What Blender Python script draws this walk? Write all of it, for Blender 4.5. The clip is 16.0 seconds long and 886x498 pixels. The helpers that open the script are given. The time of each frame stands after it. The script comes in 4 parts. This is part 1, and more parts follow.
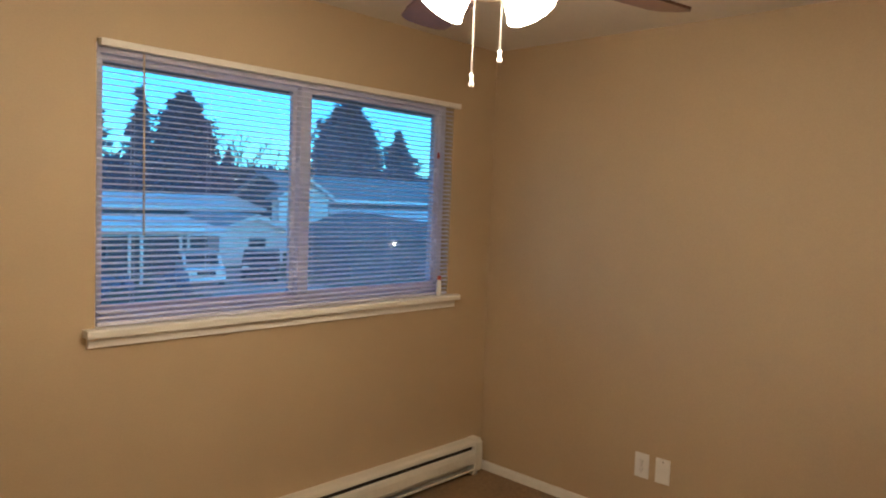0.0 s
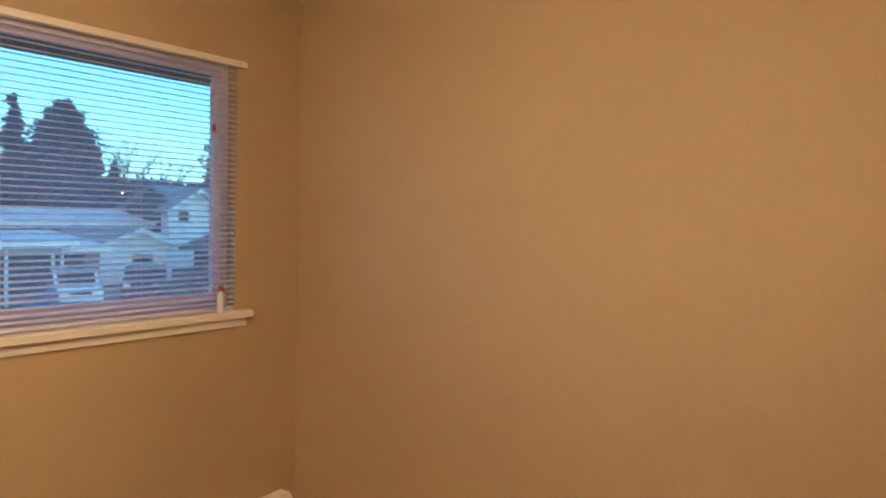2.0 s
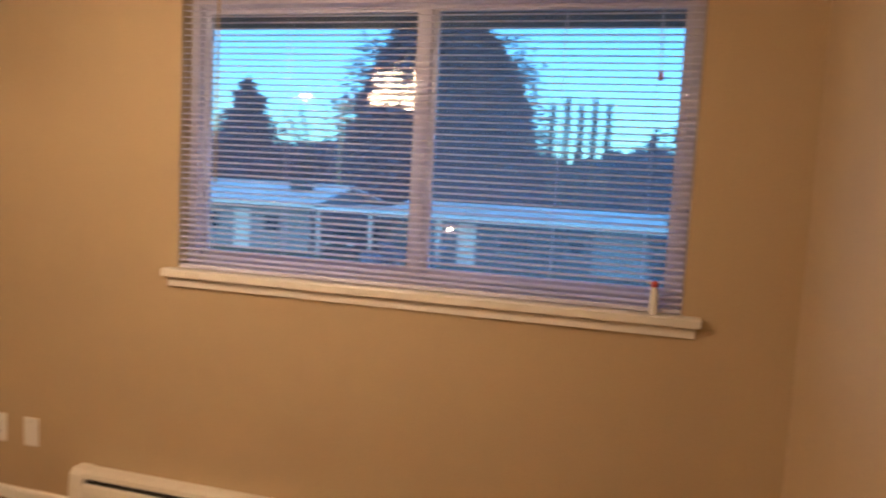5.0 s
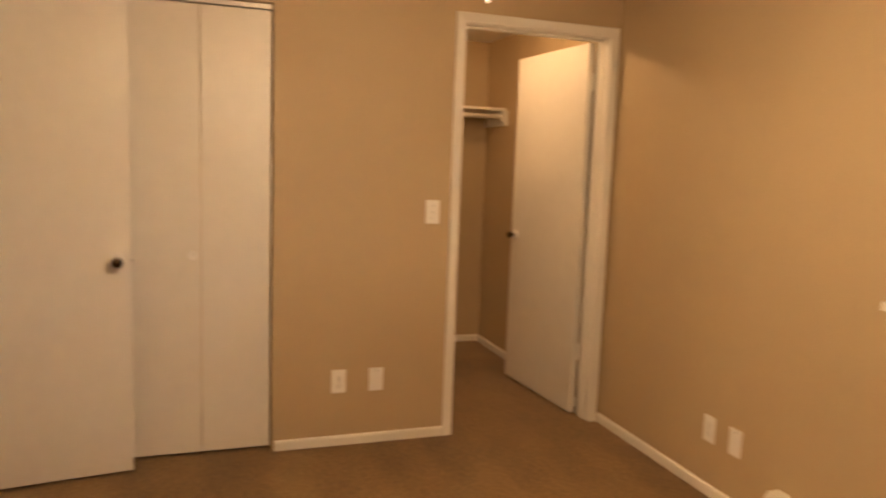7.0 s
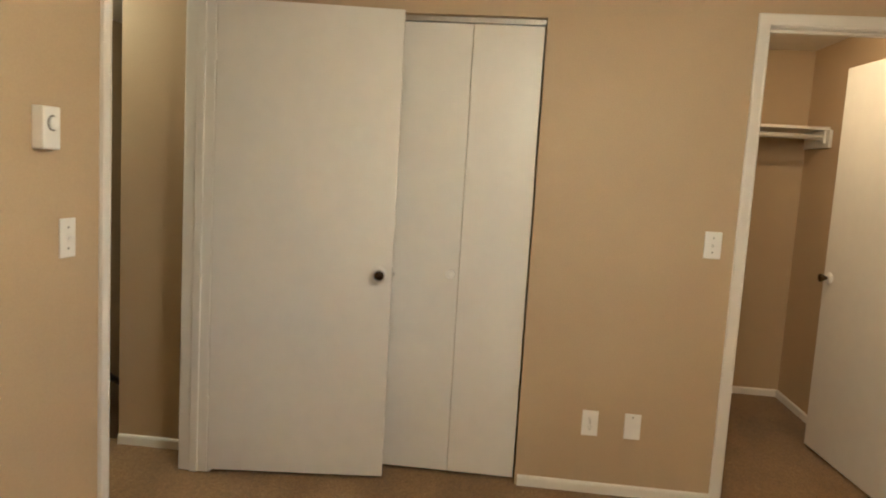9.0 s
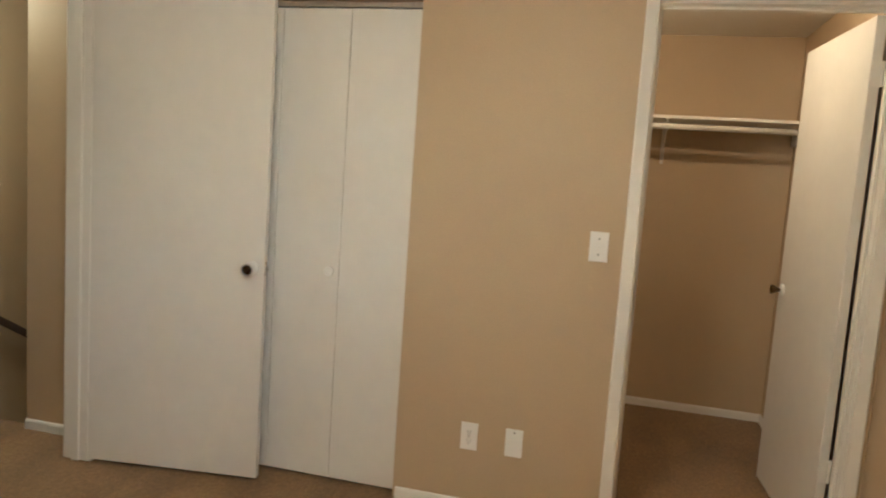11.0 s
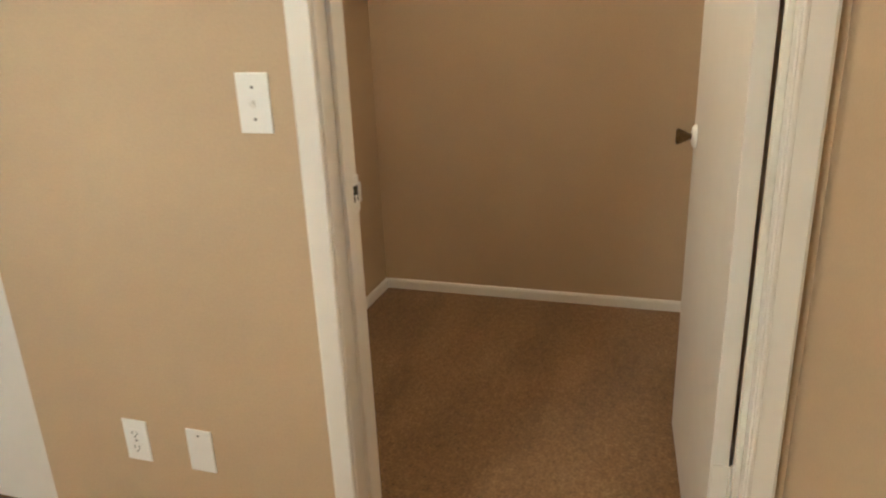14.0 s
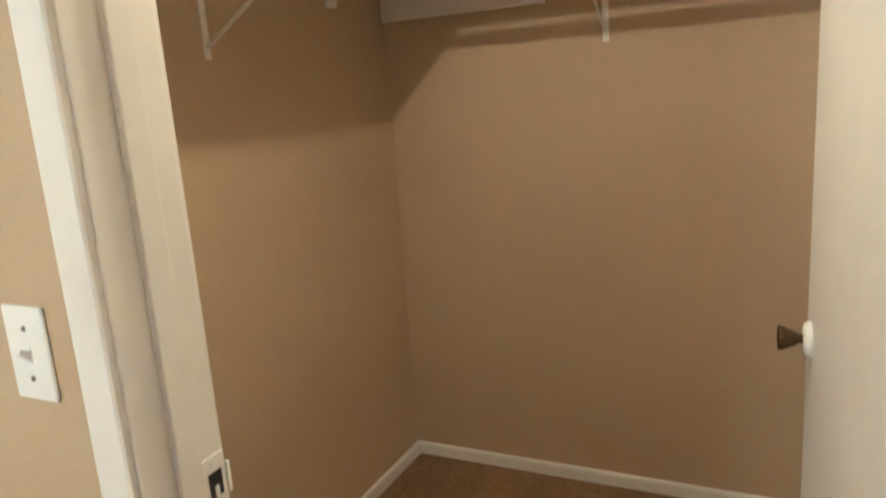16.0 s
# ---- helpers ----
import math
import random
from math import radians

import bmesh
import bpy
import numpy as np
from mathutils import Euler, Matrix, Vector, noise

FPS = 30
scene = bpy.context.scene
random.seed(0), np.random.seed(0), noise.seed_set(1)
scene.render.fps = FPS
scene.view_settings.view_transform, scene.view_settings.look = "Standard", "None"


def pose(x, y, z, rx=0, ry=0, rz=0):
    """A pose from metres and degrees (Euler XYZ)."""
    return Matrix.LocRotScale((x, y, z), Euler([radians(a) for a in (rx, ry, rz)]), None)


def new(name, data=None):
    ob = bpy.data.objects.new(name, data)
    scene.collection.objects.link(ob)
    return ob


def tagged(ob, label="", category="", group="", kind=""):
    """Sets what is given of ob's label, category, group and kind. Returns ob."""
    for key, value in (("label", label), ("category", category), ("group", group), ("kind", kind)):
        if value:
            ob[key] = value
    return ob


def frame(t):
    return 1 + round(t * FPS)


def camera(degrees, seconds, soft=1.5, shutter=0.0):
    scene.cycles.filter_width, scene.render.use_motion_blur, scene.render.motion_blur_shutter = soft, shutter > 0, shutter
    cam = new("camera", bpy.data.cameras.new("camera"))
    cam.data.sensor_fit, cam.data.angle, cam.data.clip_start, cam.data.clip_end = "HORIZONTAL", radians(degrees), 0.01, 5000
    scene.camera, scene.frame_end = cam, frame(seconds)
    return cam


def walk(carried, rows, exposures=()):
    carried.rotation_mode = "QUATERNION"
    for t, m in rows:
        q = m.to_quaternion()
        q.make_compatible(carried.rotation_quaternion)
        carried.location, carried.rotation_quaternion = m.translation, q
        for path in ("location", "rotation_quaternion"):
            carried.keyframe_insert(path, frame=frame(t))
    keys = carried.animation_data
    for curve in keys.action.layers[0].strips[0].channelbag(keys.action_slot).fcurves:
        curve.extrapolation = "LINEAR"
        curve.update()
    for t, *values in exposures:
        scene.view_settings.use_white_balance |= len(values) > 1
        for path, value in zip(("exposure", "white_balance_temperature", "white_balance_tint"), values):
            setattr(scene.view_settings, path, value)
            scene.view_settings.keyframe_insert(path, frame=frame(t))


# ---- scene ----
cam = camera(63.90, 16.0, soft=2.0, shutter=0.4)
PATH = [
    (0.0, pose(0.776, -2.480, 1.457, 86.263, -2.164, -46.213)),
    (0.5, pose(0.954, -2.393, 1.459, 85.888, -2.013, -47.088)),
    (1.0, pose(1.160, -2.302, 1.425, 87.741, -2.129, -48.828)),
    (1.5, pose(1.362, -2.291, 1.387, 90.362, -1.519, -51.627)),
    (2.0, pose(1.655, -2.302, 1.372, 87.451, -1.369, -53.678)),
    (2.5, pose(1.912, -2.340, 1.360, 85.810, -1.741, -49.621)),
    (2.8, pose(2.108, -2.340, 1.351, 86.389, -0.446, -44.273)),
    (3.0, pose(2.243, -2.325, 1.347, 87.313, -0.685, -40.492)),
    (3.2, pose(2.341, -2.332, 1.351, 88.047, -1.176, -37.076)),
    (5.3, pose(3.307, -2.199, 1.354, 84.065, -3.323, 23.593)),
    (5.5, pose(3.310, -2.212, 1.357, 83.901, -3.624, 28.915)),
    (6.0, pose(3.357, -2.136, 1.321, 84.080, -3.098, 43.985)),
    (6.5, pose(3.325, -2.112, 1.358, 83.188, -2.747, 57.392)),
    (7.0, pose(3.270, -2.048, 1.370, 83.077, -2.025, 71.321)),
    (7.5, pose(3.264, -2.046, 1.343, 83.459, -1.512, 83.291)),
    (7.7, pose(3.226, -2.041, 1.348, 83.369, -1.288, 86.881)),
    (8.0, pose(3.173, -2.024, 1.368, 83.026, -1.524, 90.723)),
    (8.2, pose(3.171, -2.058, 1.372, 83.069, -2.043, 91.347)),
    (10.3, pose(2.884, -1.168, 1.391, 84.252, -4.323, 104.184)),
    (10.5, pose(2.880, -1.132, 1.372, 84.407, -4.278, 103.611)),
    (11.0, pose(2.740, -0.901, 1.380, 83.651, -3.925, 104.641)),
    (11.5, pose(2.569, -0.766, 1.383, 83.183, -3.943, 103.567)),
    (12.0, pose(2.320, -0.580, 1.386, 83.099, -3.694, 104.155)),
    (12.5, pose(2.040, -0.463, 1.404, 82.532, -3.120, 104.994)),
    (13.0, pose(1.742, -0.405, 1.357, 80.985, -1.434, 105.169)),
    (13.5, pose(1.474, -0.340, 1.337, 74.911, -0.103, 105.529)),
    (14.0, pose(1.191, -0.236, 1.297, 70.915, 2.177, 107.362)),
    (14.5, pose(0.979, -0.194, 1.270, 69.408, 3.705, 107.987)),
    (15.0, pose(0.763, -0.244, 1.284, 69.704, 4.820, 107.476)),
    (15.5, pose(0.583, -0.242, 1.318, 73.627, 5.076, 110.867)),
    (16.0, pose(0.488, -0.214, 1.388, 77.694, 4.040, 115.358)),
]
EXPOSURES = [
    (0.0, 0.97, 5000, 3), (1.0, 1.19, 5400, 4), (1.5, 1.24, 5550, 9), (2.0, 1.30, 6150, 13), (2.5, 1.45, 6250, 12), (3.2, 1.49, 6250, 12), (5.3, 1.18, 6000, 18), (6.0, 1.30, 6400, 18), (7.0, 1.38, 6550, 13),
    (8.2, 1.50, 5250, -4), (10.5, 1.54, 4400, -4), (11.3, 1.60, 4350, -4), (12.0, 1.70, 4300, -4), (12.5, 1.67, 4300, -4), (13.0, 1.62, 4300, -3), (13.5, 2.00, 4150, -4), (14.0, 2.13, 4150, -5), (15.0, 2.26, 4000, -5), (16.0, 2.34, 3900, -6),
]
walk(cam, PATH, EXPOSURES)

# ---- world and lights ----
world = bpy.data.worlds.new("dusk_sky")
scene.world = world
world.use_nodes = True
wn = world.node_tree
wn.nodes.clear()
sky = wn.nodes.new("ShaderNodeTexSky")
sky.sky_type = "NISHITA"
sky.sun_disc = False
sky.sun_elevation = radians(22)
sky.sun_rotation = radians(200)
sky.air_density, sky.dust_density, sky.ozone_density = 1.0, 0.6, 3.0
tint = wn.nodes.new("ShaderNodeMix")
tint.data_type, tint.blend_type = "RGBA", "MULTIPLY"
tint.inputs[0].default_value = 1.0
tint.inputs[7].default_value = (0.40, 0.88, 1.06, 1)
bg = wn.nodes.new("ShaderNodeBackground")
bg.inputs[1].default_value = 0.15
wo = wn.nodes.new("ShaderNodeOutputWorld")
wn.links.new(sky.outputs[0], tint.inputs[6])
wn.links.new(tint.outputs[2], bg.inputs[0])
wn.links.new(bg.outputs[0], wo.inputs[0])

WARM = (1.0, 0.66, 0.36)


def bulb(name, at, watts, radius=0.04, color=WARM):
    data = bpy.data.lights.new(name, "POINT")
    data.energy, data.shadow_soft_size, data.color = watts, radius, color
    ob = new(name, data)
    ob.location = at
    return ob


FAN = Vector((1.92, -1.50, 0))
CEIL = 2.27
for i in range(4):
    a = radians(2 + 90 * i)
    bulb("fan_bulb_light", (FAN.x + 0.147 * math.cos(a), FAN.y + 0.147 * math.sin(a), 1.80), 2.95, 0.05)
bulb("closet_bulb_light", (-0.46, -0.69, 2.16), 7.9, 0.03, (1.0, 0.59, 0.27))
bulb("hall_bulb_light", (0.08, -4.02, 2.11), 9.0, 0.06, (1.0, 0.74, 0.42))


# ---- materials ----
def mat(name, color, rough=0.6, metal=0.0, spread=0.06, scale=6.0, fine=220.0, bump=0.0, coat=0.0, bump_scale=None):
    """Principled material with colour variation at two scales and fine relief."""
    m = bpy.data.materials.new(name)
    m.use_nodes = True
    nt = m.node_tree
    b = nt.nodes["Principled BSDF"]
    b.inputs["Roughness"].default_value, b.inputs["Metallic"].default_value = rough, metal
    b.inputs["Coat Weight"].default_value = coat
    tc = nt.nodes.new("ShaderNodeTexCoord")
    n1 = nt.nodes.new("ShaderNodeTexNoise")
    n1.inputs["Scale"].default_value, n1.inputs["Detail"].default_value = scale, 4
    n2 = nt.nodes.new("ShaderNodeTexNoise")
    n2.inputs["Scale"].default_value, n2.inputs["Detail"].default_value = fine, 2
    for n in (n1, n2):
        nt.links.new(tc.outputs["Object"], n.inputs["Vector"])
    add = nt.nodes.new("ShaderNodeMath")
    add.operation = "ADD"
    nt.links.new(n1.outputs[0], add.inputs[0])
    nt.links.new(n2.outputs[0], add.inputs[1])
    half = nt.nodes.new("ShaderNodeMath")
    half.operation = "MULTIPLY"
    half.inputs[1].default_value = 0.5
    nt.links.new(add.outputs[0], half.inputs[0])
    ramp = nt.nodes.new("ShaderNodeValToRGB")
    lo = [max(0, c * (1 - spread * 2)) for c in color]
    hi = [min(1, c * (1 + spread * 2)) for c in color]
    ramp.color_ramp.elements[0].position, ramp.color_ramp.elements[1].position = 0.3, 0.7
    ramp.color_ramp.elements[0].color, ramp.color_ramp.elements[1].color = (*lo, 1), (*hi, 1)
    nt.links.new(half.outputs[0], ramp.inputs[0])
    nt.links.new(ramp.outputs[0], b.inputs["Base Color"])
    if bump:
        n3 = nt.nodes.new("ShaderNodeTexNoise")
        n3.inputs["Scale"].default_value, n3.inputs["Detail"].default_value = bump_scale or fine, 3
        nt.links.new(tc.outputs["Object"], n3.inputs["Vector"])
        bp = nt.nodes.new("ShaderNodeBump")
        bp.inputs["Strength"].default_value, bp.inputs["Distance"].default_value = bump, 0.004
        nt.links.new(n3.outputs[0], bp.inputs["Height"])
        nt.links.new(bp.outputs[0], b.inputs["Normal"])
    return m


def glow(name, color, strength, base=(0.8, 0.8, 0.78)):
    m = bpy.data.materials.new(name)
    m.use_nodes = True
    b = m.node_tree.nodes["Principled BSDF"]
    b.inputs["Base Color"].default_value = (*base, 1)
    b.inputs["Emission Color"].default_value = (*color, 1)
    b.inputs["Emission Strength"].default_value = strength
    b.inputs["Roughness"].default_value = 0.3
    return m


PAINT = mat("beige_wall_paint", (0.485, 0.372, 0.228), 0.62, spread=0.03, scale=1.7, fine=160, bump=0.035, bump_scale=80)
CEILING = mat("ceiling_paint", (0.74, 0.70, 0.62), 0.85, spread=0.03, scale=3, fine=90, bump=0.35, bump_scale=70)
TRIM = mat("white_trim_paint", (0.80, 0.775, 0.72), 0.38, spread=0.008, scale=2.0, fine=12)
DOOR = mat("white_door_paint", (0.76, 0.735, 0.685), 0.36, spread=0.015, scale=2, fine=14, bump=0.012, bump_scale=30)
PLASTIC = mat("white_plastic", (0.84, 0.83, 0.80), 0.3, spread=0.015, scale=20, fine=300)
DARK = mat("dark_slot", (0.02, 0.018, 0.016), 0.7, spread=0.1)
BRASS = mat("aged_brass", (0.30, 0.22, 0.12), 0.32, 1.0, spread=0.12, scale=40)
STEEL = mat("brushed_steel", (0.55, 0.53, 0.50), 0.3, 1.0, spread=0.08, scale=60)
BRONZE = mat("dark_antique_brass", (0.13, 0.085, 0.04), 0.34, 1.0, spread=0.25, scale=60)
SCREW = mat("dull_grey_screw", (0.22, 0.21, 0.20), 0.45, 0.6, spread=0.1, scale=60)
KNOBFACE = mat("dark_bronze_face", (0.075, 0.052, 0.035), 0.16, 1.0, spread=0.2, scale=60)
ENAMEL = mat("heater_enamel", (0.78, 0.745, 0.66), 0.35, spread=0.03, scale=7, fine=80)
# white vinyl, with the blue cast of the skylight put into the base colours
VINYL = mat("sky_tinted_window_vinyl", (0.72, 0.71, 0.84), 0.4, spread=0.02)
SLAT = mat("sky_tinted_slat_vinyl", (0.76, 0.755, 0.92), 0.42, spread=0.02)


def let_light_through(m, share, color):
    """Thin vinyl: part of the light that falls on the far side comes through."""
    nt = m.node_tree
    tr, mx = nt.nodes.new("ShaderNodeBsdfTranslucent"), nt.nodes.new("ShaderNodeMixShader")
    tr.inputs["Color"].default_value = (*color, 1)
    mx.inputs[0].default_value = share
    nt.links.new(nt.nodes["Principled BSDF"].outputs[0], mx.inputs[1])
    nt.links.new(tr.outputs[0], mx.inputs[2])
    nt.links.new(mx.outputs[0], nt.nodes["Material Output"].inputs[0])


# the light passed through carries the same painted sky blue
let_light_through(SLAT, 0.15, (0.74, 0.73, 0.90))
BLADE = mat("fan_blade_walnut", (0.09, 0.045, 0.032), 0.4, spread=0.2, scale=9, fine=60)
RAIL = mat("dark_stained_rail", (0.04, 0.026, 0.02), 0.4, spread=0.2)
RED = mat("red_plastic", (0.50, 0.06, 0.03), 0.4, spread=0.05)
WAND = mat("amber_plastic_wand", (0.66, 0.50, 0.34), 0.25, spread=0.05)
SHADE = glow("lit_frosted_glass", (1.0, 0.70, 0.40), 32.0)
GLOBE = glow("lit_globe_glass", (1.0, 0.76, 0.46), 6.0)
FRAME_DARK = mat("rubber_seal", (0.05, 0.05, 0.05), 0.6)


def carpet_material():
    """Cut-pile carpet: flecked tufts, soft blotches and long vacuum streaks."""
    m = bpy.data.materials.new("brown_carpet")
    m.use_nodes = True
    nt = m.node_tree
    b = nt.nodes["Principled BSDF"]
    b.inputs["Roughness"].default_value = 0.95
    b.inputs["Sheen Weight"].default_value = 0.2
    tc = nt.nodes.new("ShaderNodeTexCoord")

    def tex(kind, scale, stretch=None, turn=0.0):
        n = nt.nodes.new(kind)
        n.inputs["Scale"].default_value = scale
        mp = nt.nodes.new("ShaderNodeMapping")
        mp.inputs["Rotation"].default_value = (0, 0, radians(turn))
        mp.inputs["Scale"].default_value = stretch or (1, 1, 1)
        nt.links.new(tc.outputs["Object"], mp.inputs[0])
        nt.links.new(mp.outputs[0], n.inputs["Vector"])
        return n

    blot = tex("ShaderNodeTexNoise", 5.0)
    streak = tex("ShaderNodeTexNoise", 2.4, (0.5, 2.2, 1), 24)
    fleck = tex("ShaderNodeTexNoise", 105)
    clump = tex("ShaderNodeTexNoise", 38)
    tuft = tex("ShaderNodeTexNoise", 420)
    for n, d in ((blot, 4), (streak, 3), (fleck, 4), (clump, 4), (tuft, 2)):
        n.inputs["Detail"].default_value = d
    # wedge-shaped passes of a vacuum cleaner: long cells of differing lay, with frayed edges
    lay = tex("ShaderNodeTexVoronoi", 2.8, (0.5, 1.9, 1), 9)
    lay.feature = "SMOOTH_F1"
    lay.inputs["Smoothness"].default_value = 0.55
    fray = tex("ShaderNodeTexNoise", 9.0)
    fray.inputs["Detail"].default_value = 5

    def math_node(op, x, y):
        n = nt.nodes.new("ShaderNodeMath")
        n.operation = op
        for i, v in enumerate((x, y)):
            if isinstance(v, (int, float)):
                n.inputs[i].default_value = v
            else:
                nt.links.new(v, n.inputs[i])
        return n.outputs[0]

    shift = nt.nodes.new("ShaderNodeMix")
    shift.data_type, shift.blend_type = "RGBA", "ADD"
    shift.inputs[0].default_value = 0.10
    nt.links.new(lay.inputs["Vector"].links[0].from_socket, shift.inputs[6])
    nt.links.new(fray.outputs["Color"], shift.inputs[7])
    nt.links.new(shift.outputs[2], lay.inputs["Vector"])
    cell = nt.nodes.new("ShaderNodeSeparateColor")
    nt.links.new(lay.outputs["Color"], cell.inputs[0])
    big = math_node("ADD", math_node("MULTIPLY", blot.outputs[0], 0.07), math_node("MULTIPLY", streak.outputs[0], 0.05))
    big = math_node("ADD", big, math_node("MULTIPLY", cell.outputs[0], 0.05))
    fine = math_node("ADD", math_node("MULTIPLY", fleck.outputs[0], 0.24), math_node("MULTIPLY", tuft.outputs[0], 0.10))
    small = math_node("ADD", fine, math_node("MULTIPLY", clump.outputs[0], 0.13))
    total = math_node("ADD", big, small)
    ramp = nt.nodes.new("ShaderNodeValToRGB")
    stops = ramp.color_ramp.elements
    stops[0].position, stops[0].color = 0.20, (0.058, 0.030, 0.011, 1)
    stops[1].position, stops[1].color = 0.46, (0.37, 0.25, 0.095, 1)
    mid = stops.new(0.325)
    mid.color = (0.205, 0.116, 0.037, 1)
    nt.links.new(total, ramp.inputs[0])
    nt.links.new(ramp.outputs[0], b.inputs["Base Color"])
    bp = nt.nodes.new("ShaderNodeBump")
    bp.inputs["Strength"].default_value, bp.inputs["Distance"].default_value = 0.45, 0.006
    nt.links.new(small, bp.inputs["Height"])
    nt.links.new(bp.outputs[0], b.inputs["Normal"])
    return m


CARPET = carpet_material()


def glass_material(name, least, most):
    m = bpy.data.materials.new(name)
    m.use_nodes = True
    nt = m.node_tree
    b = nt.nodes["Principled BSDF"]
    nt.nodes.remove(b)
    out = nt.nodes["Material Output"]
    tr, gl, fr, mx = (nt.nodes.new(k) for k in ("ShaderNodeBsdfTransparent", "ShaderNodeBsdfGlossy", "ShaderNodeLayerWeight", "ShaderNodeMixShader"))
    gl.inputs["Roughness"].default_value = 0.0
    # Schlick reflectance, the same on both faces of the pane
    po, sc = nt.nodes.new("ShaderNodeMath"), nt.nodes.new("ShaderNodeMath")
    po.operation, sc.operation = "POWER", "MULTIPLY_ADD"
    po.inputs[1].default_value = 5.0
    sc.inputs[1].default_value, sc.inputs[2].default_value = 0.96, 0.04
    fr.inputs["Blend"].default_value = 0.5
    nt.links.new(fr.outputs["Facing"], po.inputs[0])
    nt.links.new(po.outputs[0], sc.inputs[0])
    nt.links.new(sc.outputs[0], mx.inputs[0])
    nt.links.new(tr.outputs[0], mx.inputs[1])
    nt.links.new(gl.outputs[0], mx.inputs[2])
    # bluish veil over the pane, standing in for outdoor haze and lamp glare
    veil, df, both, veiled = (nt.nodes.new(k) for k in ("ShaderNodeBsdfTranslucent", "ShaderNodeBsdfDiffuse", "ShaderNodeMixShader", "ShaderNodeMixShader"))
    veil.inputs["Color"].default_value = df.inputs["Color"].default_value = (0.78, 0.82, 0.95, 1)
    both.inputs[0].default_value = 0.08
    tc, nz = nt.nodes.new("ShaderNodeTexCoord"), nt.nodes.new("ShaderNodeTexNoise")
    nz.inputs["Scale"].default_value = 3.0
    mr = nt.nodes.new("ShaderNodeMapRange")
    mr.inputs[3].default_value, mr.inputs[4].default_value = least, most
    nt.links.new(tc.outputs["Object"], nz.inputs["Vector"])
    nt.links.new(nz.outputs[0], mr.inputs[0])
    nt.links.new(mr.outputs[0], veiled.inputs[0])
    nt.links.new(veil.outputs[0], both.inputs[1])
    nt.links.new(df.outputs[0], both.inputs[2])
    nt.links.new(mx.outputs[0], veiled.inputs[1])
    nt.links.new(both.outputs[0], veiled.inputs[2])
    nt.links.new(veiled.outputs[0], out.inputs[0])
    return m


GLASS = glass_material("window_glass", 0.06, 0.10)
# right pane: a thicker layer of the same painted haze
HAZY = glass_material("hazy_window_glass", 0.11, 0.17)


# ---- mesh helpers ----
def mesh_of(bm, name, material, smooth=False):
    bmesh.ops.recalc_face_normals(bm, faces=bm.faces)
    me = bpy.data.meshes.new(name)
    bm.to_mesh(me)
    bm.free()
    me.materials.append(material)
    if smooth:
        for p in me.polygons:
            p.use_smooth = True
    return me


def part(name, bm, material, parent=None, label="", smooth=False):
    ob = new(name, mesh_of(bm, name, material, smooth))
    if parent is not None:
        ob.parent = parent
    return tagged(ob, label)


def thing(name, label, category, group="", kind=""):
    return tagged(new(name), label, category, group, kind)


def setting(name, bm, material, label, category):
    return tagged(part(name, bm, material), label, category, kind="structure")


def box(bm, lo, hi, bevel=0.0, seg=2):
    c = [(a + b) / 2 for a, b in zip(lo, hi)]
    s = [abs(b - a) for a, b in zip(lo, hi)]
    r = bmesh.ops.create_cube(bm, size=1, matrix=Matrix.Translation(c) @ Matrix.Diagonal((*s, 1)))
    if bevel:
        edges = list({e for v in r["verts"] for e in v.link_edges})
        bmesh.ops.bevel(bm, geom=edges, offset=bevel, segments=seg, affect="EDGES", profile=0.5)
    return bm


def slab(lo, hi, bevel=0.0, seg=2):
    return box(bmesh.new(), lo, hi, bevel, seg)


def lathe(profile, steps=24, m=None):
    """Turned solid: profile of (radius, height) about z, then placed by m."""
    bm = bmesh.new()
    rings = []
    for r, h in profile:
        rings.append([bm.verts.new((r * math.cos(2 * math.pi * i / steps), r * math.sin(2 * math.pi * i / steps), h)) for i in range(steps)])
    for a, b in zip(rings, rings[1:]):
        for i in range(steps):
            j = (i + 1) % steps
            bm.faces.new((a[i], a[j], b[j], b[i]))
    if profile[0][0] > 1e-5:
        bm.faces.new(rings[0][::-1])
    if profile[-1][0] > 1e-5:
        bm.faces.new(rings[-1])
    bmesh.ops.remove_doubles(bm, verts=bm.verts, dist=1e-6)
    if m is not None:
        bmesh.ops.transform(bm, matrix=m, verts=bm.verts)
    return bm


def rod(a, b, r, steps=12):
    a, b = Vector(a), Vector(b)
    m = Matrix.Translation(a) @ (b - a).to_track_quat("Z", "Y").to_matrix().to_4x4()
    return lathe([(r, 0), (r, (b - a).length)], steps, m)


def prism(points, lo, hi, axis):
    """A polygon in the two other axes, stretched along axis from lo to hi."""
    bm = bmesh.new()
    def at(p, d):
        q = list(p)
        q.insert(axis, d)
        return bm.verts.new(q)
    a = [at(p, lo) for p in points]
    b = [at(p, hi) for p in points]
    n = len(points)
    bm.faces.new(a[::-1])
    bm.faces.new(b)
    for i in range(n):
        bm.faces.new((a[i], a[(i + 1) % n], b[(i + 1) % n], b[i]))
    return bm


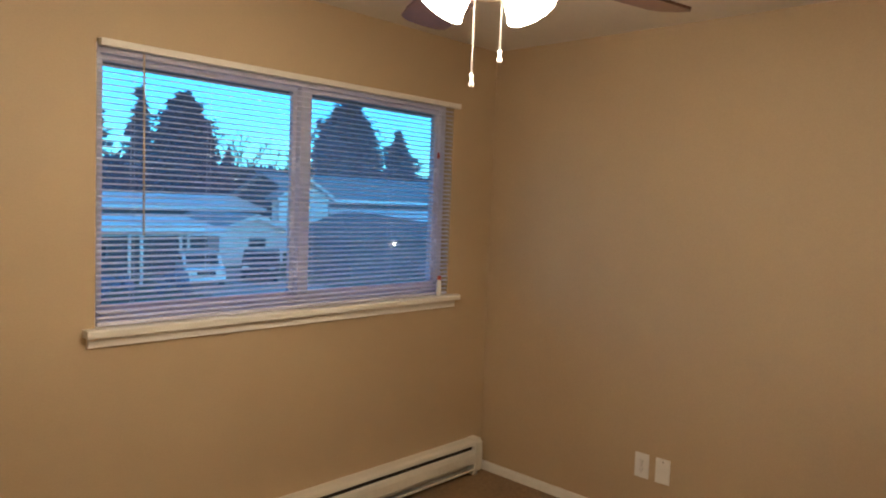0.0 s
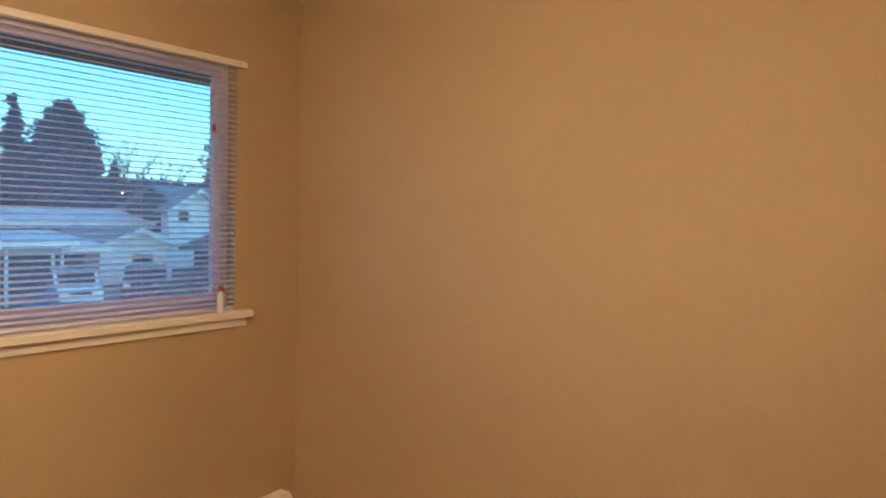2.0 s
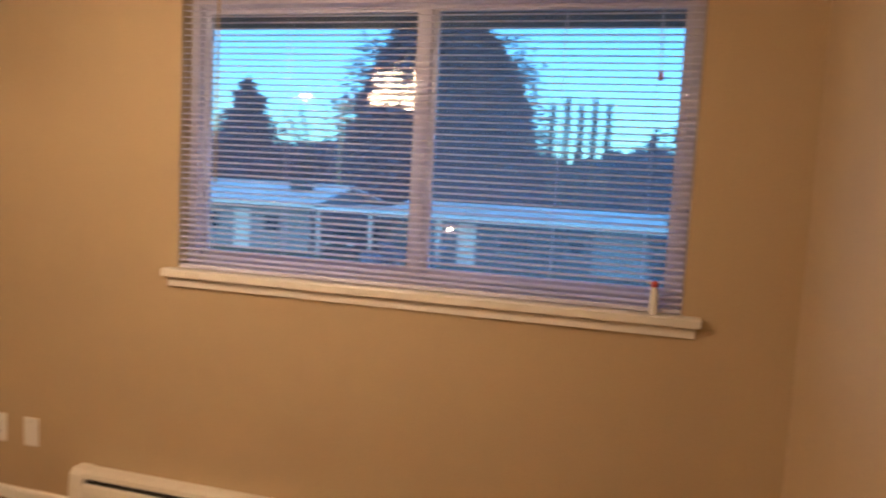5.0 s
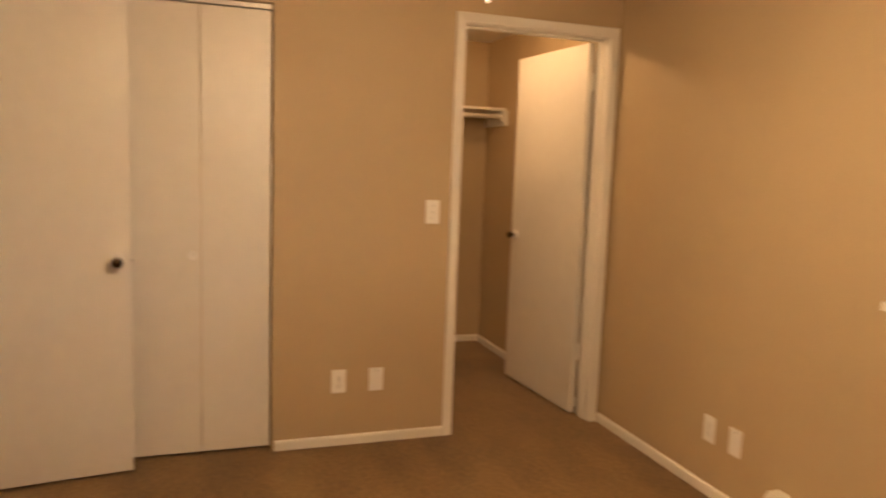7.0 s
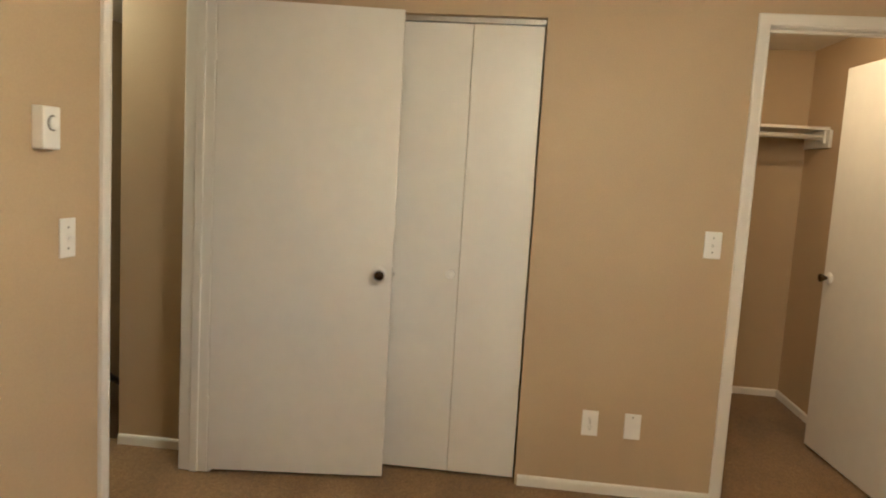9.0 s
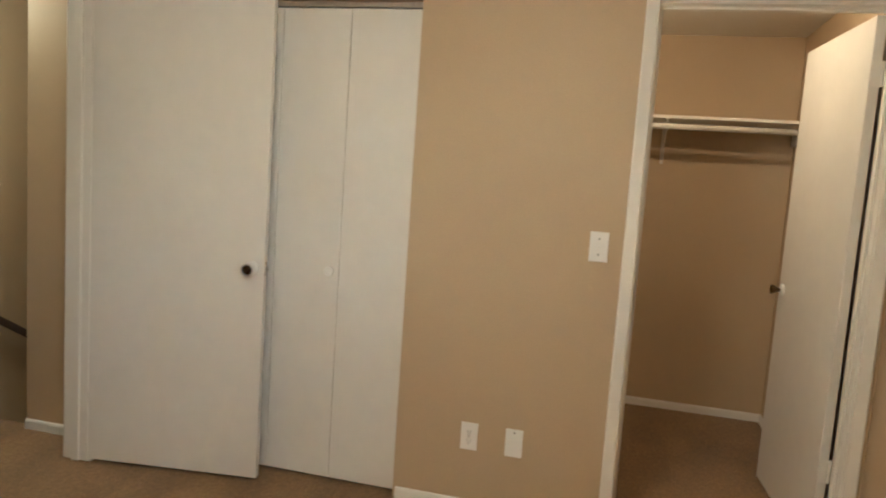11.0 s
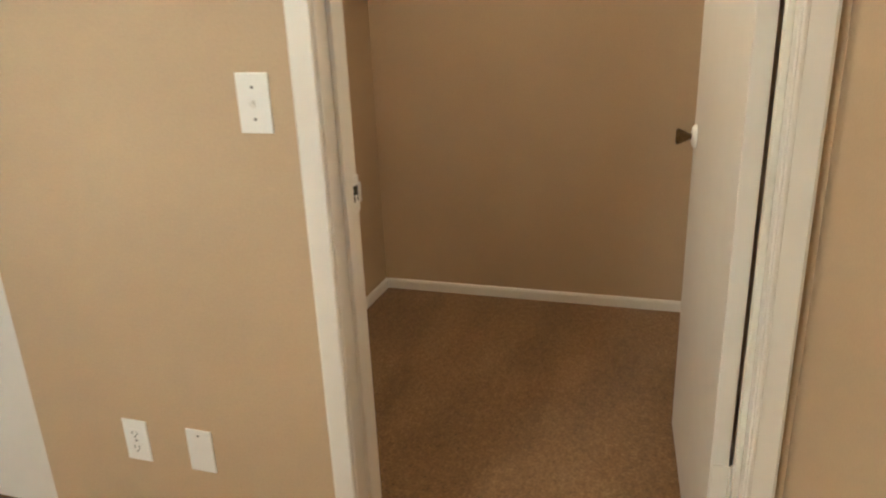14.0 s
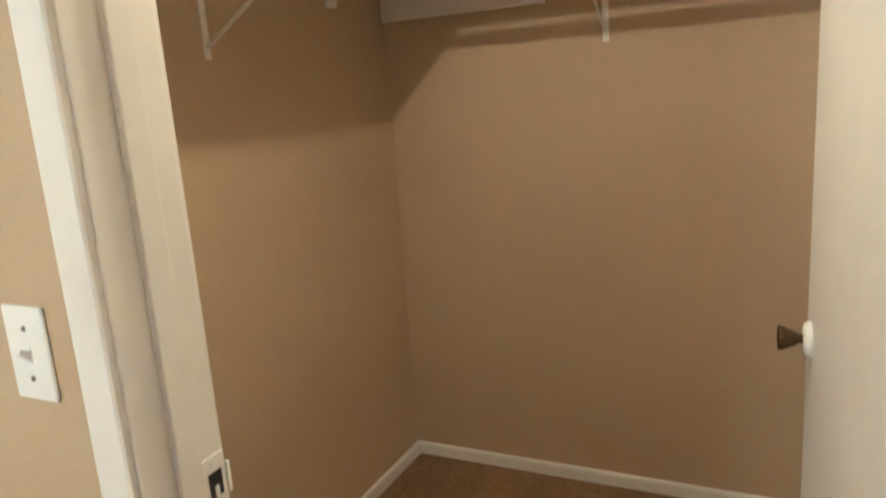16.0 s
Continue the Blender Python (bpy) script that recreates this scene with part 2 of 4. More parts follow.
def wall_mesh(axis, d0, d1, u0, u1, v0, v1, holes=()):
    """An upright wall between d0 and d1 on axis (0 or 1), u along the other, v up, with holes (u0, u1, v0, v1) through it."""
    us = sorted({u0, u1, *[h[0] for h in holes], *[h[1] for h in holes]})
    vs = sorted({v0, v1, *[h[2] for h in holes], *[h[3] for h in holes]})
    us = [u for u in us if u0 <= u <= u1]
    vs = [v for v in vs if v0 <= v <= v1]
    bm, cache = bmesh.new(), {}

    def vert(i, j, k):
        if (i, j, k) not in cache:
            d, u, v = (d0, d1)[k], us[i], vs[j]
            cache[i, j, k] = bm.verts.new((d, u, v) if axis == 0 else (u, d, v))
        return cache[i, j, k]

    def solid(i, j):
        if not (0 <= i < len(us) - 1 and 0 <= j < len(vs) - 1):
            return False
        u, v = (us[i] + us[i + 1]) / 2, (vs[j] + vs[j + 1]) / 2
        return not any(h[0] < u < h[1] and h[2] < v < h[3] for h in holes)

    for i in range(len(us) - 1):
        for j in range(len(vs) - 1):
            if not solid(i, j):
                continue
            for k in (0, 1):
                bm.faces.new([vert(i, j, k), vert(i + 1, j, k), vert(i + 1, j + 1, k), vert(i, j + 1, k)])
            for di, dj, p, q in ((-1, 0, (0, 0), (0, 1)), (1, 0, (1, 0), (1, 1)), (0, -1, (0, 0), (1, 0)), (0, 1, (0, 1), (1, 1))):
                if not solid(i + di, j + dj):
                    a, b = (i + p[0], j + p[1]), (i + q[0], j + q[1])
                    bm.faces.new([vert(*a, 0), vert(*b, 0), vert(*b, 1), vert(*a, 1)])
    return bm


def bar(profile, start, end, out, side, mitre0=0.0, mitre1=0.0):
    """A moulding: profile of (s, o), s along side and o along out, from start to end; mitres move the ends by mitre * s."""
    start, end, out, side = (Vector(v) for v in (start, end, out, side))
    d = (end - start).normalized()
    bm = bmesh.new()
    a = [bm.verts.new(start + side * s + out * o + d * (mitre0 * s)) for s, o in profile]
    b = [bm.verts.new(end + side * s + out * o + d * (mitre1 * s)) for s, o in profile]
    n = len(profile)
    bm.faces.new(a[::-1])
    bm.faces.new(b)
    for i in range(n):
        bm.faces.new((a[i], a[(i + 1) % n], b[(i + 1) % n], b[i]))
    return bm


# ---- the shell of the room, closet and hall ----
L, D = 3.74, -3.09          # east wall, entry wall
CB, CL = -1.788, -1.505      # closet back wall, closet side wall
T = 0.12
WX0, WX1, WZ0, WZ1 = 1.69, 3.42, 0.985, 1.955
DY0, DY1, DH = -0.847, -0.067, 2.03     # closet doorway
BY0, BY1 = -2.962, -1.742              # folding-door opening
EX0, EX1 = 0.205, 0.962                # entry doorway
SY0, SY1 = -3.62, -4.68                # stairwell

setting("wall_north", wall_mesh(1, 0, 0.16, CB - T, L + T, -0.3, CEIL, [(WX0, WX1, WZ0, WZ1)]), PAINT, "beige painted wall with the wide window", "wall")
setting("wall_west", wall_mesh(0, -T, 0, D - T, 0, 0, CEIL, [(DY0 - 0.02, DY1 + 0.02, -1, DH + 0.02), (BY0, BY1, -1, 2.035)]), PAINT, "beige painted wall with two closet openings", "wall")
setting("wall_south", wall_mesh(1, D - T, D, 0.002, L, 0, CEIL, [(EX0 - 0.02, EX1 + 0.02, -1, DH + 0.02)]), PAINT, "beige painted wall with the entry doorway", "wall")
setting("wall_east", wall_mesh(0, L, L + T, SY1 - T, 0, -0.3, CEIL), PAINT, "plain beige painted wall", "wall")
setting("wall_closet_back", wall_mesh(0, CB - T, CB, CL - T, 0, 0, CEIL), PAINT, "beige back wall of the walk-in closet", "wall")
setting("wall_closet_side", wall_mesh(1, CL - T, CL, CB, -T, 0, CEIL), PAINT, "beige side wall of the walk-in closet", "wall")
setting("wall_wardrobe_back", wall_mesh(0, -0.86, -0.74, SY0 + T, CL - T, 0, CEIL), PAINT, "beige back wall behind the folding doors", "wall")
setting("wall_hall_west", wall_mesh(0, -T, 0.0, SY0 + 0.002, D - T - 0.002, 0, CEIL), PAINT, "beige hall wall beside the stairs", "wall")
setting("wall_stair_near", wall_mesh(1, SY0, SY0 + T, -3.2, -T - 0.002, -2.6, CEIL), PAINT, "beige wall of the stairwell", "wall")
setting("wall_stair_far", wall_mesh(1, SY1 - T, SY1, -3.2, L, -2.6, CEIL), PAINT, "beige stairwell wall carrying the handrail", "wall")
setting("wall_stair_end", wall_mesh(0, -3.2 - T, -3.2, SY1 - T, SY0 + T, -2.6, CEIL), PAINT, "beige wall at the foot of the stairs", "wall")

bm = bmesh.new()
box(bm, (0.002, D - T, -0.3), (L, 0, 0))
box(bm, (CB, CL - T, -0.3), (0.002, 0, 0))
box(bm, (-0.86, SY0 + T, -0.3), (0.002, CL - T, 0))
box(bm, (-0.04, SY1, -0.3), (L, D - T, 0))
setting("floor", bm, CARPET, "mottled brown pile carpet", "carpet")
bm = slab((-3.32, SY1 - T, CEIL), (L + T, 0.16, CEIL + 0.15))
setting("ceiling", bm, CEILING, "off-white textured ceiling", "ceiling")


def stairs():
    st = thing("staircase", "brown carpeted stairs going down beside the hall", "stairs", kind="structure")
    for i in range(10):
        part("step", slab((-0.04 - 0.26 * (i + 1), SY1 + 0.002, -0.19 * (i + 1) - 0.19), (-0.04 - 0.26 * i - 0.001, SY0 - 0.002, -0.19 * (i + 1)), 0.012), CARPET, st)


stairs()


def handrail():
    hr = thing("handrail", "dark stained wooden handrail on the stairwell wall", "handrail")
    a, b = Vector((-0.25, SY1 + 0.07, 0.60)), Vector((-2.3, SY1 + 0.07, -0.68))
    part("rail", rod(a, b, 0.024, 16), RAIL, hr, smooth=True)
    for f in (0.08, 0.5, 0.92):
        p = a.lerp(b, f)
        part("bracket", rod(p - Vector((0, 0, 0.02)), (p.x, SY1, p.z - 0.06), 0.008), BRASS, hr)


handrail()

# baseboards: plain board with a rounded top
BASE = [(0.0, 0.0), (0.0, 0.012), (0.036, 0.012), (0.044, 0.009), (0.048, 0.003), (0.048, 0.0)]


def baseboard(start, end, out, label="white painted baseboard"):
    bm = bar(BASE, start, end, out, (0, 0, 1))
    return setting("baseboard", bm, TRIM, label, "baseboard")


baseboard((0, BY1 + 0.012, 0), (0, DY0 - 0.0525, 0), (1, 0, 0))
baseboard((0.0125, 0, 0), (1.27, 0, 0), (0, -1, 0))
baseboard((L, -0.002, 0), (L, D + 0.013, 0), (-1, 0, 0))
baseboard((1.02, D, 0), (L, D, 0), (0, 1, 0))
baseboard((0, D - T - 0.014, 0), (0, SY0 + 0.004, 0), (1, 0, 0))
baseboard((CB, CL + 0.013, 0), (CB, -0.013, 0), (1, 0, 0))
baseboard((CB, CL, 0), (-T, CL, 0), (0, 1, 0))
baseboard((CB, 0, 0), (-T, 0, 0), (0, -1, 0))
baseboard((-T, CL + 0.013, 0), (-T, DY0 - 0.0525, 0), (-1, 0, 0))

# door casing: flat with a raised bead on the inner side
CASE = [(0.0, 0.0), (0.0, 0.0085), (0.003, 0.0115), (0.0075, 0.0115), (0.0085, 0.0098), (0.043, 0.0150), (0.048, 0.012), (0.048, 0.0)]


def door_frame(name, label, plane, out, axis, u0, u1, h, depth):
    """Jambs, stops and casing of a doorway between u0 and u1 along axis, in a wall face at plane with outward sign out."""
    fr = thing(name, label, "door frame", kind="structure")
    def P(u, d, z):
        return (plane + out * d, u, z) if axis == 1 else (u, plane + out * d, z)
    def solid(n, ua, ub, da, db, za, zb, bev=0.002):
        lo, hi = P(ua, da, za), P(ub, db, zb)
        part(n, slab([min(a, b) for a, b in zip(lo, hi)], [max(a, b) for a, b in zip(lo, hi)], bev), TRIM, fr)
    solid("jamb", u0 - 0.018, u0, -depth, 0.0, 0, h)
    solid("jamb", u1, u1 + 0.018, -depth, 0.0, 0, h)
    solid("head_jamb", u0 - 0.018, u1 + 0.018, -depth, 0.0, h, h + 0.018)
    return fr, P, solid


def casing(fr, P, u0, u1, h, plane_d, sgn):
    o = Vector(P(0, 1, 0)) - Vector(P(0, 0, 0))
    su = Vector(P(1, 0, 0)) - Vector(P(0, 0, 0))
    g = 0.004
    part("casing", bar(CASE, P(u0 - g, plane_d, 0), P(u0 - g, plane_d, h + g), o * sgn, -su, 0, 1), TRIM, fr)
    part("casing", bar(CASE, P(u1 + g, plane_d, 0), P(u1 + g, plane_d, h + g), o * sgn, su, 0, 1), TRIM, fr)
    part("head_casing", bar(CASE, P(u0 - g, plane_d, h + g), P(u1 + g, plane_d, h + g), o * sgn, (0, 0, 1), -1, 1), TRIM, fr)


fr, P, solid = door_frame("door_frame_1", "white painted closet door frame with moulded casing", 0.0, 1, 1, DY0, DY1, DH, T + 0.002)
casing(fr, P, DY0, DY1, DH, 0.0, 1)
casing(fr, P, DY0, DY1, DH, -T, -1)
solid("stop", DY0, DY0 + 0.011, -0.080, -0.046, 0, DH)
solid("stop", DY1 - 0.011, DY1, -0.080, -0.046, 0, DH)
solid("head_stop", DY0 + 0.011, DY1 - 0.011, -0.080, -0.046, DH - 0.011, DH)


def strike_plate(fr):
    y = DY0
    sp = part("strike_plate", slab((-0.122, y, 0.894), (-0.078, y + 0.0035, 0.972), 0.0015), PLASTIC, fr, "white painted strike plate")
    part("strike_lip", slab((-0.128, y + 0.0005, 0.912), (-0.1225, y + 0.006, 0.954), 0.0012), PLASTIC, sp)
    part("latch_hole", slab((-0.114, y + 0.0036, 0.917), (-0.092, y + 0.0044, 0.951), 0.0003), DARK, sp)
    part("paint_lump", slab((-0.106, y + 0.0040, 0.917), (-0.099, y + 0.0062, 0.932), 0.0008), PLASTIC, sp)
    for z in (0.904, 0.962):
        part("screw", lathe([(0.004, 0), (0.0034, 0.001)], 10, Matrix.Translation((-0.100, y + 0.0035, z)) @ Matrix.Rotation(radians(-90), 4, "X")), TRIM, sp)


strike_plate(fr)

fr2, P2, solid2 = door_frame("door_frame_2", "white painted entry door frame with moulded casing", D, 1, 0, EX0, EX1, DH, T + 0.002)
casing(fr2, P2, EX0, EX1, DH, 0.0, 1)
casing(fr2, P2, EX0, EX1, DH, -T, -1)
solid2("stop", EX0, EX0 + 0.011, -0.075, -0.040, 0, DH)
solid2("stop", EX1 - 0.011, EX1, -0.075, -0.040, 0, DH)
solid2("head_stop", EX0 + 0.011, EX1 - 0.011, -0.075, -0.040, DH - 0.011, DH)
part("strike_plate", slab((EX1 - 0.003, D - 0.035, 0.89), (EX1, D - 0.004, 0.95), 0.001), PLASTIC, fr2)

# knob, turned about its own axis: white rosette, neck, flared brass cup
ROSETTE = [(0.0, 0.0), (0.031, 0.0), (0.031, 0.006), (0.026, 0.011), (0.016, 0.013), (0.0, 0.013)]
KNOB = [(0.010, 0.012), (0.010, 0.022), (0.015, 0.028), (0.021, 0.040), (0.0255, 0.050), (0.027, 0.0555), (0.0255, 0.059), (0.0225, 0.0585), (0.021, 0.052), (0.0, 0.050)]
KNOB_FACE = [(0.0, 0.0512), (0.0206, 0.0525), (0.0206, 0.0535), (0.013, 0.0540), (0.0085, 0.0560), (0.0, 0.0565)]


def fluted(profile, flutes, m):
    """Turned cup whose flared part is cut with flutes."""
    bm = lathe(profile, flutes * 4)
    for v in bm.verts:
        r = math.hypot(v.co.x, v.co.y)
        if r > 0.0125 and 0.026 < v.co.z < 0.056:
            k = 1 - 0.055 * (1 + math.cos(flutes * math.atan2(v.co.y, v.co.x)))
            v.co.x, v.co.y = v.co.x * k, v.co.y * k
    bmesh.ops.transform(bm, matrix=m, verts=bm.verts)
    return bm


def closet_door():
    d = thing("door_1", "white flush closet door standing open into the closet", "door", kind="structure")
    m = Matrix.Translation((-0.110, -0.116, 0)) @ Matrix.Rotation(math.atan2(0.055, 0.756), 4, "Z")
    def put(n, bm, ma, lab="", sm=False):
        bmesh.ops.transform(bm, matrix=m, verts=bm.verts)
        return part(n, bm, ma, d, lab, sm)
    put("leaf", slab((-0.762, 0.0, 0.014), (0.0, 0.035, 2.022), 0.002), DOOR)
    for s, y in ((-1, 0.0), (1, 0.035)):
        mm = Matrix.Translation((-0.700, y, 0.936)) @ Vector((0, s, 0)).to_track_quat("Z", "Y").to_matrix().to_4x4()
        put("rosette", lathe(ROSETTE, 28, mm), PLASTIC, "white painted rosette", True)
        mk = mm @ Matrix.Diagonal((0.82, 0.82, 0.88, 1))
        k = put("knob", fluted(KNOB, 14, mk), BRONZE, "fluted flared dark brass knob", True)
        put("knob_face", lathe(KNOB_FACE, 24, mk), KNOBFACE, "", True).parent = k
    put("latch", slab((-0.764, 0.006, 0.905), (-0.761, 0.029, 0.965), 0.0008), STEEL)
    for z in (0.358, 1.82):
        put("hinge", slab((-0.001, 0.004, z - 0.045), (0.0025, 0.041, z + 0.045), 0.001), TRIM, "white painted hinge leaf")
        put("hinge_pin", rod((0.002, 0.040, z - 0.045), (0.002, 0.040, z + 0.045), 0.005), TRIM)


closet_door()


def entry_door():
    d = thing("door_2", "white flush entry door swung open against the folding doors", "door", kind="structure")
    a = math.atan2(0.098 - 0.206, -2.319 + 3.084)
    m = Matrix.Translation((0.206, -3.084, 0)) @ Matrix.Rotation(-a, 4, "Z")
    def put(n, bm, ma, lab="", sm=False):
        bmesh.ops.transform(bm, matrix=m, verts=bm.verts)
        return part(n, bm, ma, d, lab, sm)
    put("leaf", slab((-0.036, 0.0, 0.015), (0.0, 0.765, 2.025), 0.002), DOOR)
    for s, x in ((1, 0.0),):
        mm = Matrix.Translation((x, 0.712, 0.92)) @ Vector((s, 0, 0)).to_track_quat("Z", "Y").to_matrix().to_4x4()
        put("rosette", lathe(ROSETTE, 28, mm), PLASTIC, "white painted rosette", True)
        k = put("knob", fluted(KNOB, 14, mm), STEEL, "fluted flared metal knob", True)
        put("knob_face", lathe(KNOB_FACE, 24, mm), KNOBFACE, "", True).parent = k
    put("latch", slab((-0.030, 0.764, 0.89), (-0.006, 0.767, 0.95), 0.0008), STEEL)
    put("latch_bolt", slab((-0.024, 0.766, 0.912), (-0.012, 0.776, 0.928), 0.002), STEEL)
    for z in (0.30, 1.82):
        put("hinge", slab((-0.012, -0.012, z - 0.045), (0.004, 0.0, z + 0.045), 0.002), TRIM, "white painted hinge")


entry_door()


def folding_doors():
    w = (BY1 - BY0 - 0.012) / 4
    for pair in (0, 1):
        d = thing("folding_door", "white flush folding closet door, closed", "door", "folding closet doors")
        for i in (0, 1):
            y0 = BY0 + 0.006 + (pair * 2 + i) * w
            part("panel", slab((-0.062, y0 + 0.0012, 0.014), (-0.034, y0 + w - 0.0012, 2.006), 0.003), DOOR, d)
        ky = BY0 + 0.006 + (pair * 2 + 1) * w + (0.035 if pair == 0 else -0.035)
        m = Matrix.Translation((-0.034, ky, 0.925)) @ Vector((1, 0, 0)).to_track_quat("Z", "Y").to_matrix().to_4x4()
        part("knob", lathe([(0.011, 0), (0.011, 0.011), (0.020, 0.017), (0.0225, 0.024), (0.0215, 0.028), (0.018, 0.030), (0.0165, 0.0285), (0.0, 0.0285)], 24, m), PLASTIC, d, "small round white knob", True)
    setting("folding_door_track", slab((-0.066, BY0 + 0.002, 2.010), (-0.030, BY1 - 0.002, 2.033), 0.002), STEEL, "metal track above the folding doors", "door track")


folding_doors()


# ---- window and blind ----
def window():
    w = thing("window_1", "white vinyl sliding window with two panes", "window", kind="structure")
    gy = 0.085
    fw = 0.035
    for n, lo, hi in (("frame_side", (WX0, gy - 0.03, WZ0), (WX0 + fw, gy + 0.045, WZ1)), ("frame_side", (WX1 - fw, gy - 0.03, WZ0), (WX1, gy + 0.045, WZ1)),
                      ("frame_head", (WX0 + fw, gy - 0.03, WZ1 - fw), (WX1 - fw, gy + 0.045, WZ1)), ("frame_foot", (WX0 + fw, gy - 0.03, WZ0), (WX1 - fw, gy + 0.045, WZ0 + fw + 0.01))):
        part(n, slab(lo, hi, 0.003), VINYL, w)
    mid = 2.562
    part("meeting_stile", slab((mid - 0.021, gy - 0.025, WZ0 + fw + 0.01), (mid + 0.021, gy + 0.035, WZ1 - fw), 0.004), VINYL, w)
    for x0, x1, y in ((WX0 + fw, mid - 0.021, gy + 0.02), (mid + 0.021, WX1 - fw, gy)):
        s = 0.019
        z0, z1 = WZ0 + fw + 0.01, WZ1 - fw
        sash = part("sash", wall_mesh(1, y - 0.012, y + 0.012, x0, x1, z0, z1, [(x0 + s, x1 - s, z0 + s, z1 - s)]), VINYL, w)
        pane = part("pane", slab((x0 + s, y - 0.002, z0 + s), (x1 - s, y + 0.002, z1 - s)), HAZY if x1 > 3.0 else GLASS, sash)
        pane.visible_shadow = False
    part("sash_latch", slab((mid - 0.012, gy - 0.035, 1.45), (mid + 0.012, gy - 0.024, 1.52), 0.003), VINYL, w)
    sill = [(-0.045, 0.962), (-0.045, 0.984), (-0.040, 0.989), (0.058, 0.989), (0.058, 0.962)]
    tagged(part("window_sill", prism(sill, 1.650, 3.472, 0), TRIM), "white painted wooden window sill", "window sill", kind="structure")
    apron = [(-0.016, 0.925), (-0.016, 0.955), (-0.019, 0.9615), (0.0, 0.9615), (0.0, 0.925)]
    tagged(part("window_apron", prism(apron, 1.662, 3.460, 0), TRIM), "white painted trim board below the sill", "trim", kind="structure")


window()


def blind():
    b = thing("window_blind", "white metal venetian blind with open slats, lowered", "blind")
    x0, x1 = WX0 + 0.006, WX1 - 0.004
    part("headrail", slab((x0, -0.022, 1.932), (x1 + 0.034, 0.006, 1.956), 0.002), TRIM, b, "white enamelled headrail")
    part("bottom_rail", slab((x0, 0.000, 0.992), (x1, 0.026, 1.006), 0.003), SLAT, b)
    n, z0, z1 = 44, 1.022, 1.915
    curve = [(-0.0125, -0.0030), (-0.006, 0.0002), (0.0, 0.0016), (0.006, 0.0012), (0.0125, -0.0010)]
    bm = bmesh.new()
    rows = [[bm.verts.new((x, y, z)) for y, z in curve] for x in (x0, x1)]
    low = [[bm.verts.new((x, y, z - 0.0005)) for y, z in curve] for x in (x0, x1)]
    for i in range(4):
        bm.faces.new((rows[0][i], rows[0][i + 1], rows[1][i + 1], rows[1][i]))
        bm.faces.new((low[0][i], low[1][i], low[1][i + 1], low[0][i + 1]))
    for i in (0, 4):
        bm.faces.new((rows[0][i], rows[1][i], low[1][i], low[0][i]))
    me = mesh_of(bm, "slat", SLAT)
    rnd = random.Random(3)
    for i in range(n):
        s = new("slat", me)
        s.parent = b
        s.location = (0, 0.013 + rnd.uniform(-0.0006, 0.0006), z0 + (z1 - z0) * i / (n - 1))
        s.rotation_euler = (radians(4 + rnd.uniform(-1.2, 1.2)), 0, 0)
    for x in (x0 + 0.12, 2.10, 2.57, 3.02, x1 - 0.12):
        for y in (-0.001, 0.027):
            part("ladder_cord", rod((x, y, 1.0), (x, y, 1.925), 0.0007, 5), SLAT, b)
    part("tilt_wand", rod((1.845, -0.016, 1.30), (1.842, -0.012, 1.925), 0.0034, 8), WAND, b, "clear amber tilt wand", True)
    part("pull_cord", rod((3.305, -0.012, 1.70), (3.30, -0.010, 1.93), 0.0012, 6), SLAT, b)
    part("cord_tassel", lathe([(0.002, 0.03), (0.006, 0.02), (0.007, 0.0), (0.0, -0.001)], 12, Matrix.Translation((3.305, -0.012, 1.675))), RED, b, "small red cord tassel", True)


blind()


def glue_bottle():
    g = thing("sealant_tube", "small white plastic tube with red cap on the sill", "tube")
    m = Matrix.Translation((3.335, -0.020, 0.989))
    part("tube_body", lathe([(0.0, 0), (0.013, 0.0), (0.0135, 0.004), (0.0125, 0.06), (0.010, 0.078), (0.007, 0.084), (0.0, 0.084)], 16, m), PLASTIC, g, smooth=True)
    part("cap", lathe([(0.0115, 0.082), (0.0115, 0.094), (0.008, 0.100), (0.0, 0.101)], 16, m), RED, g, "red cap", True)
    part("spout", rod((3.335, -0.020, 1.079), (3.312, -0.024, 1.083), 0.003, 8), PLASTIC, g)


glue_bottle()


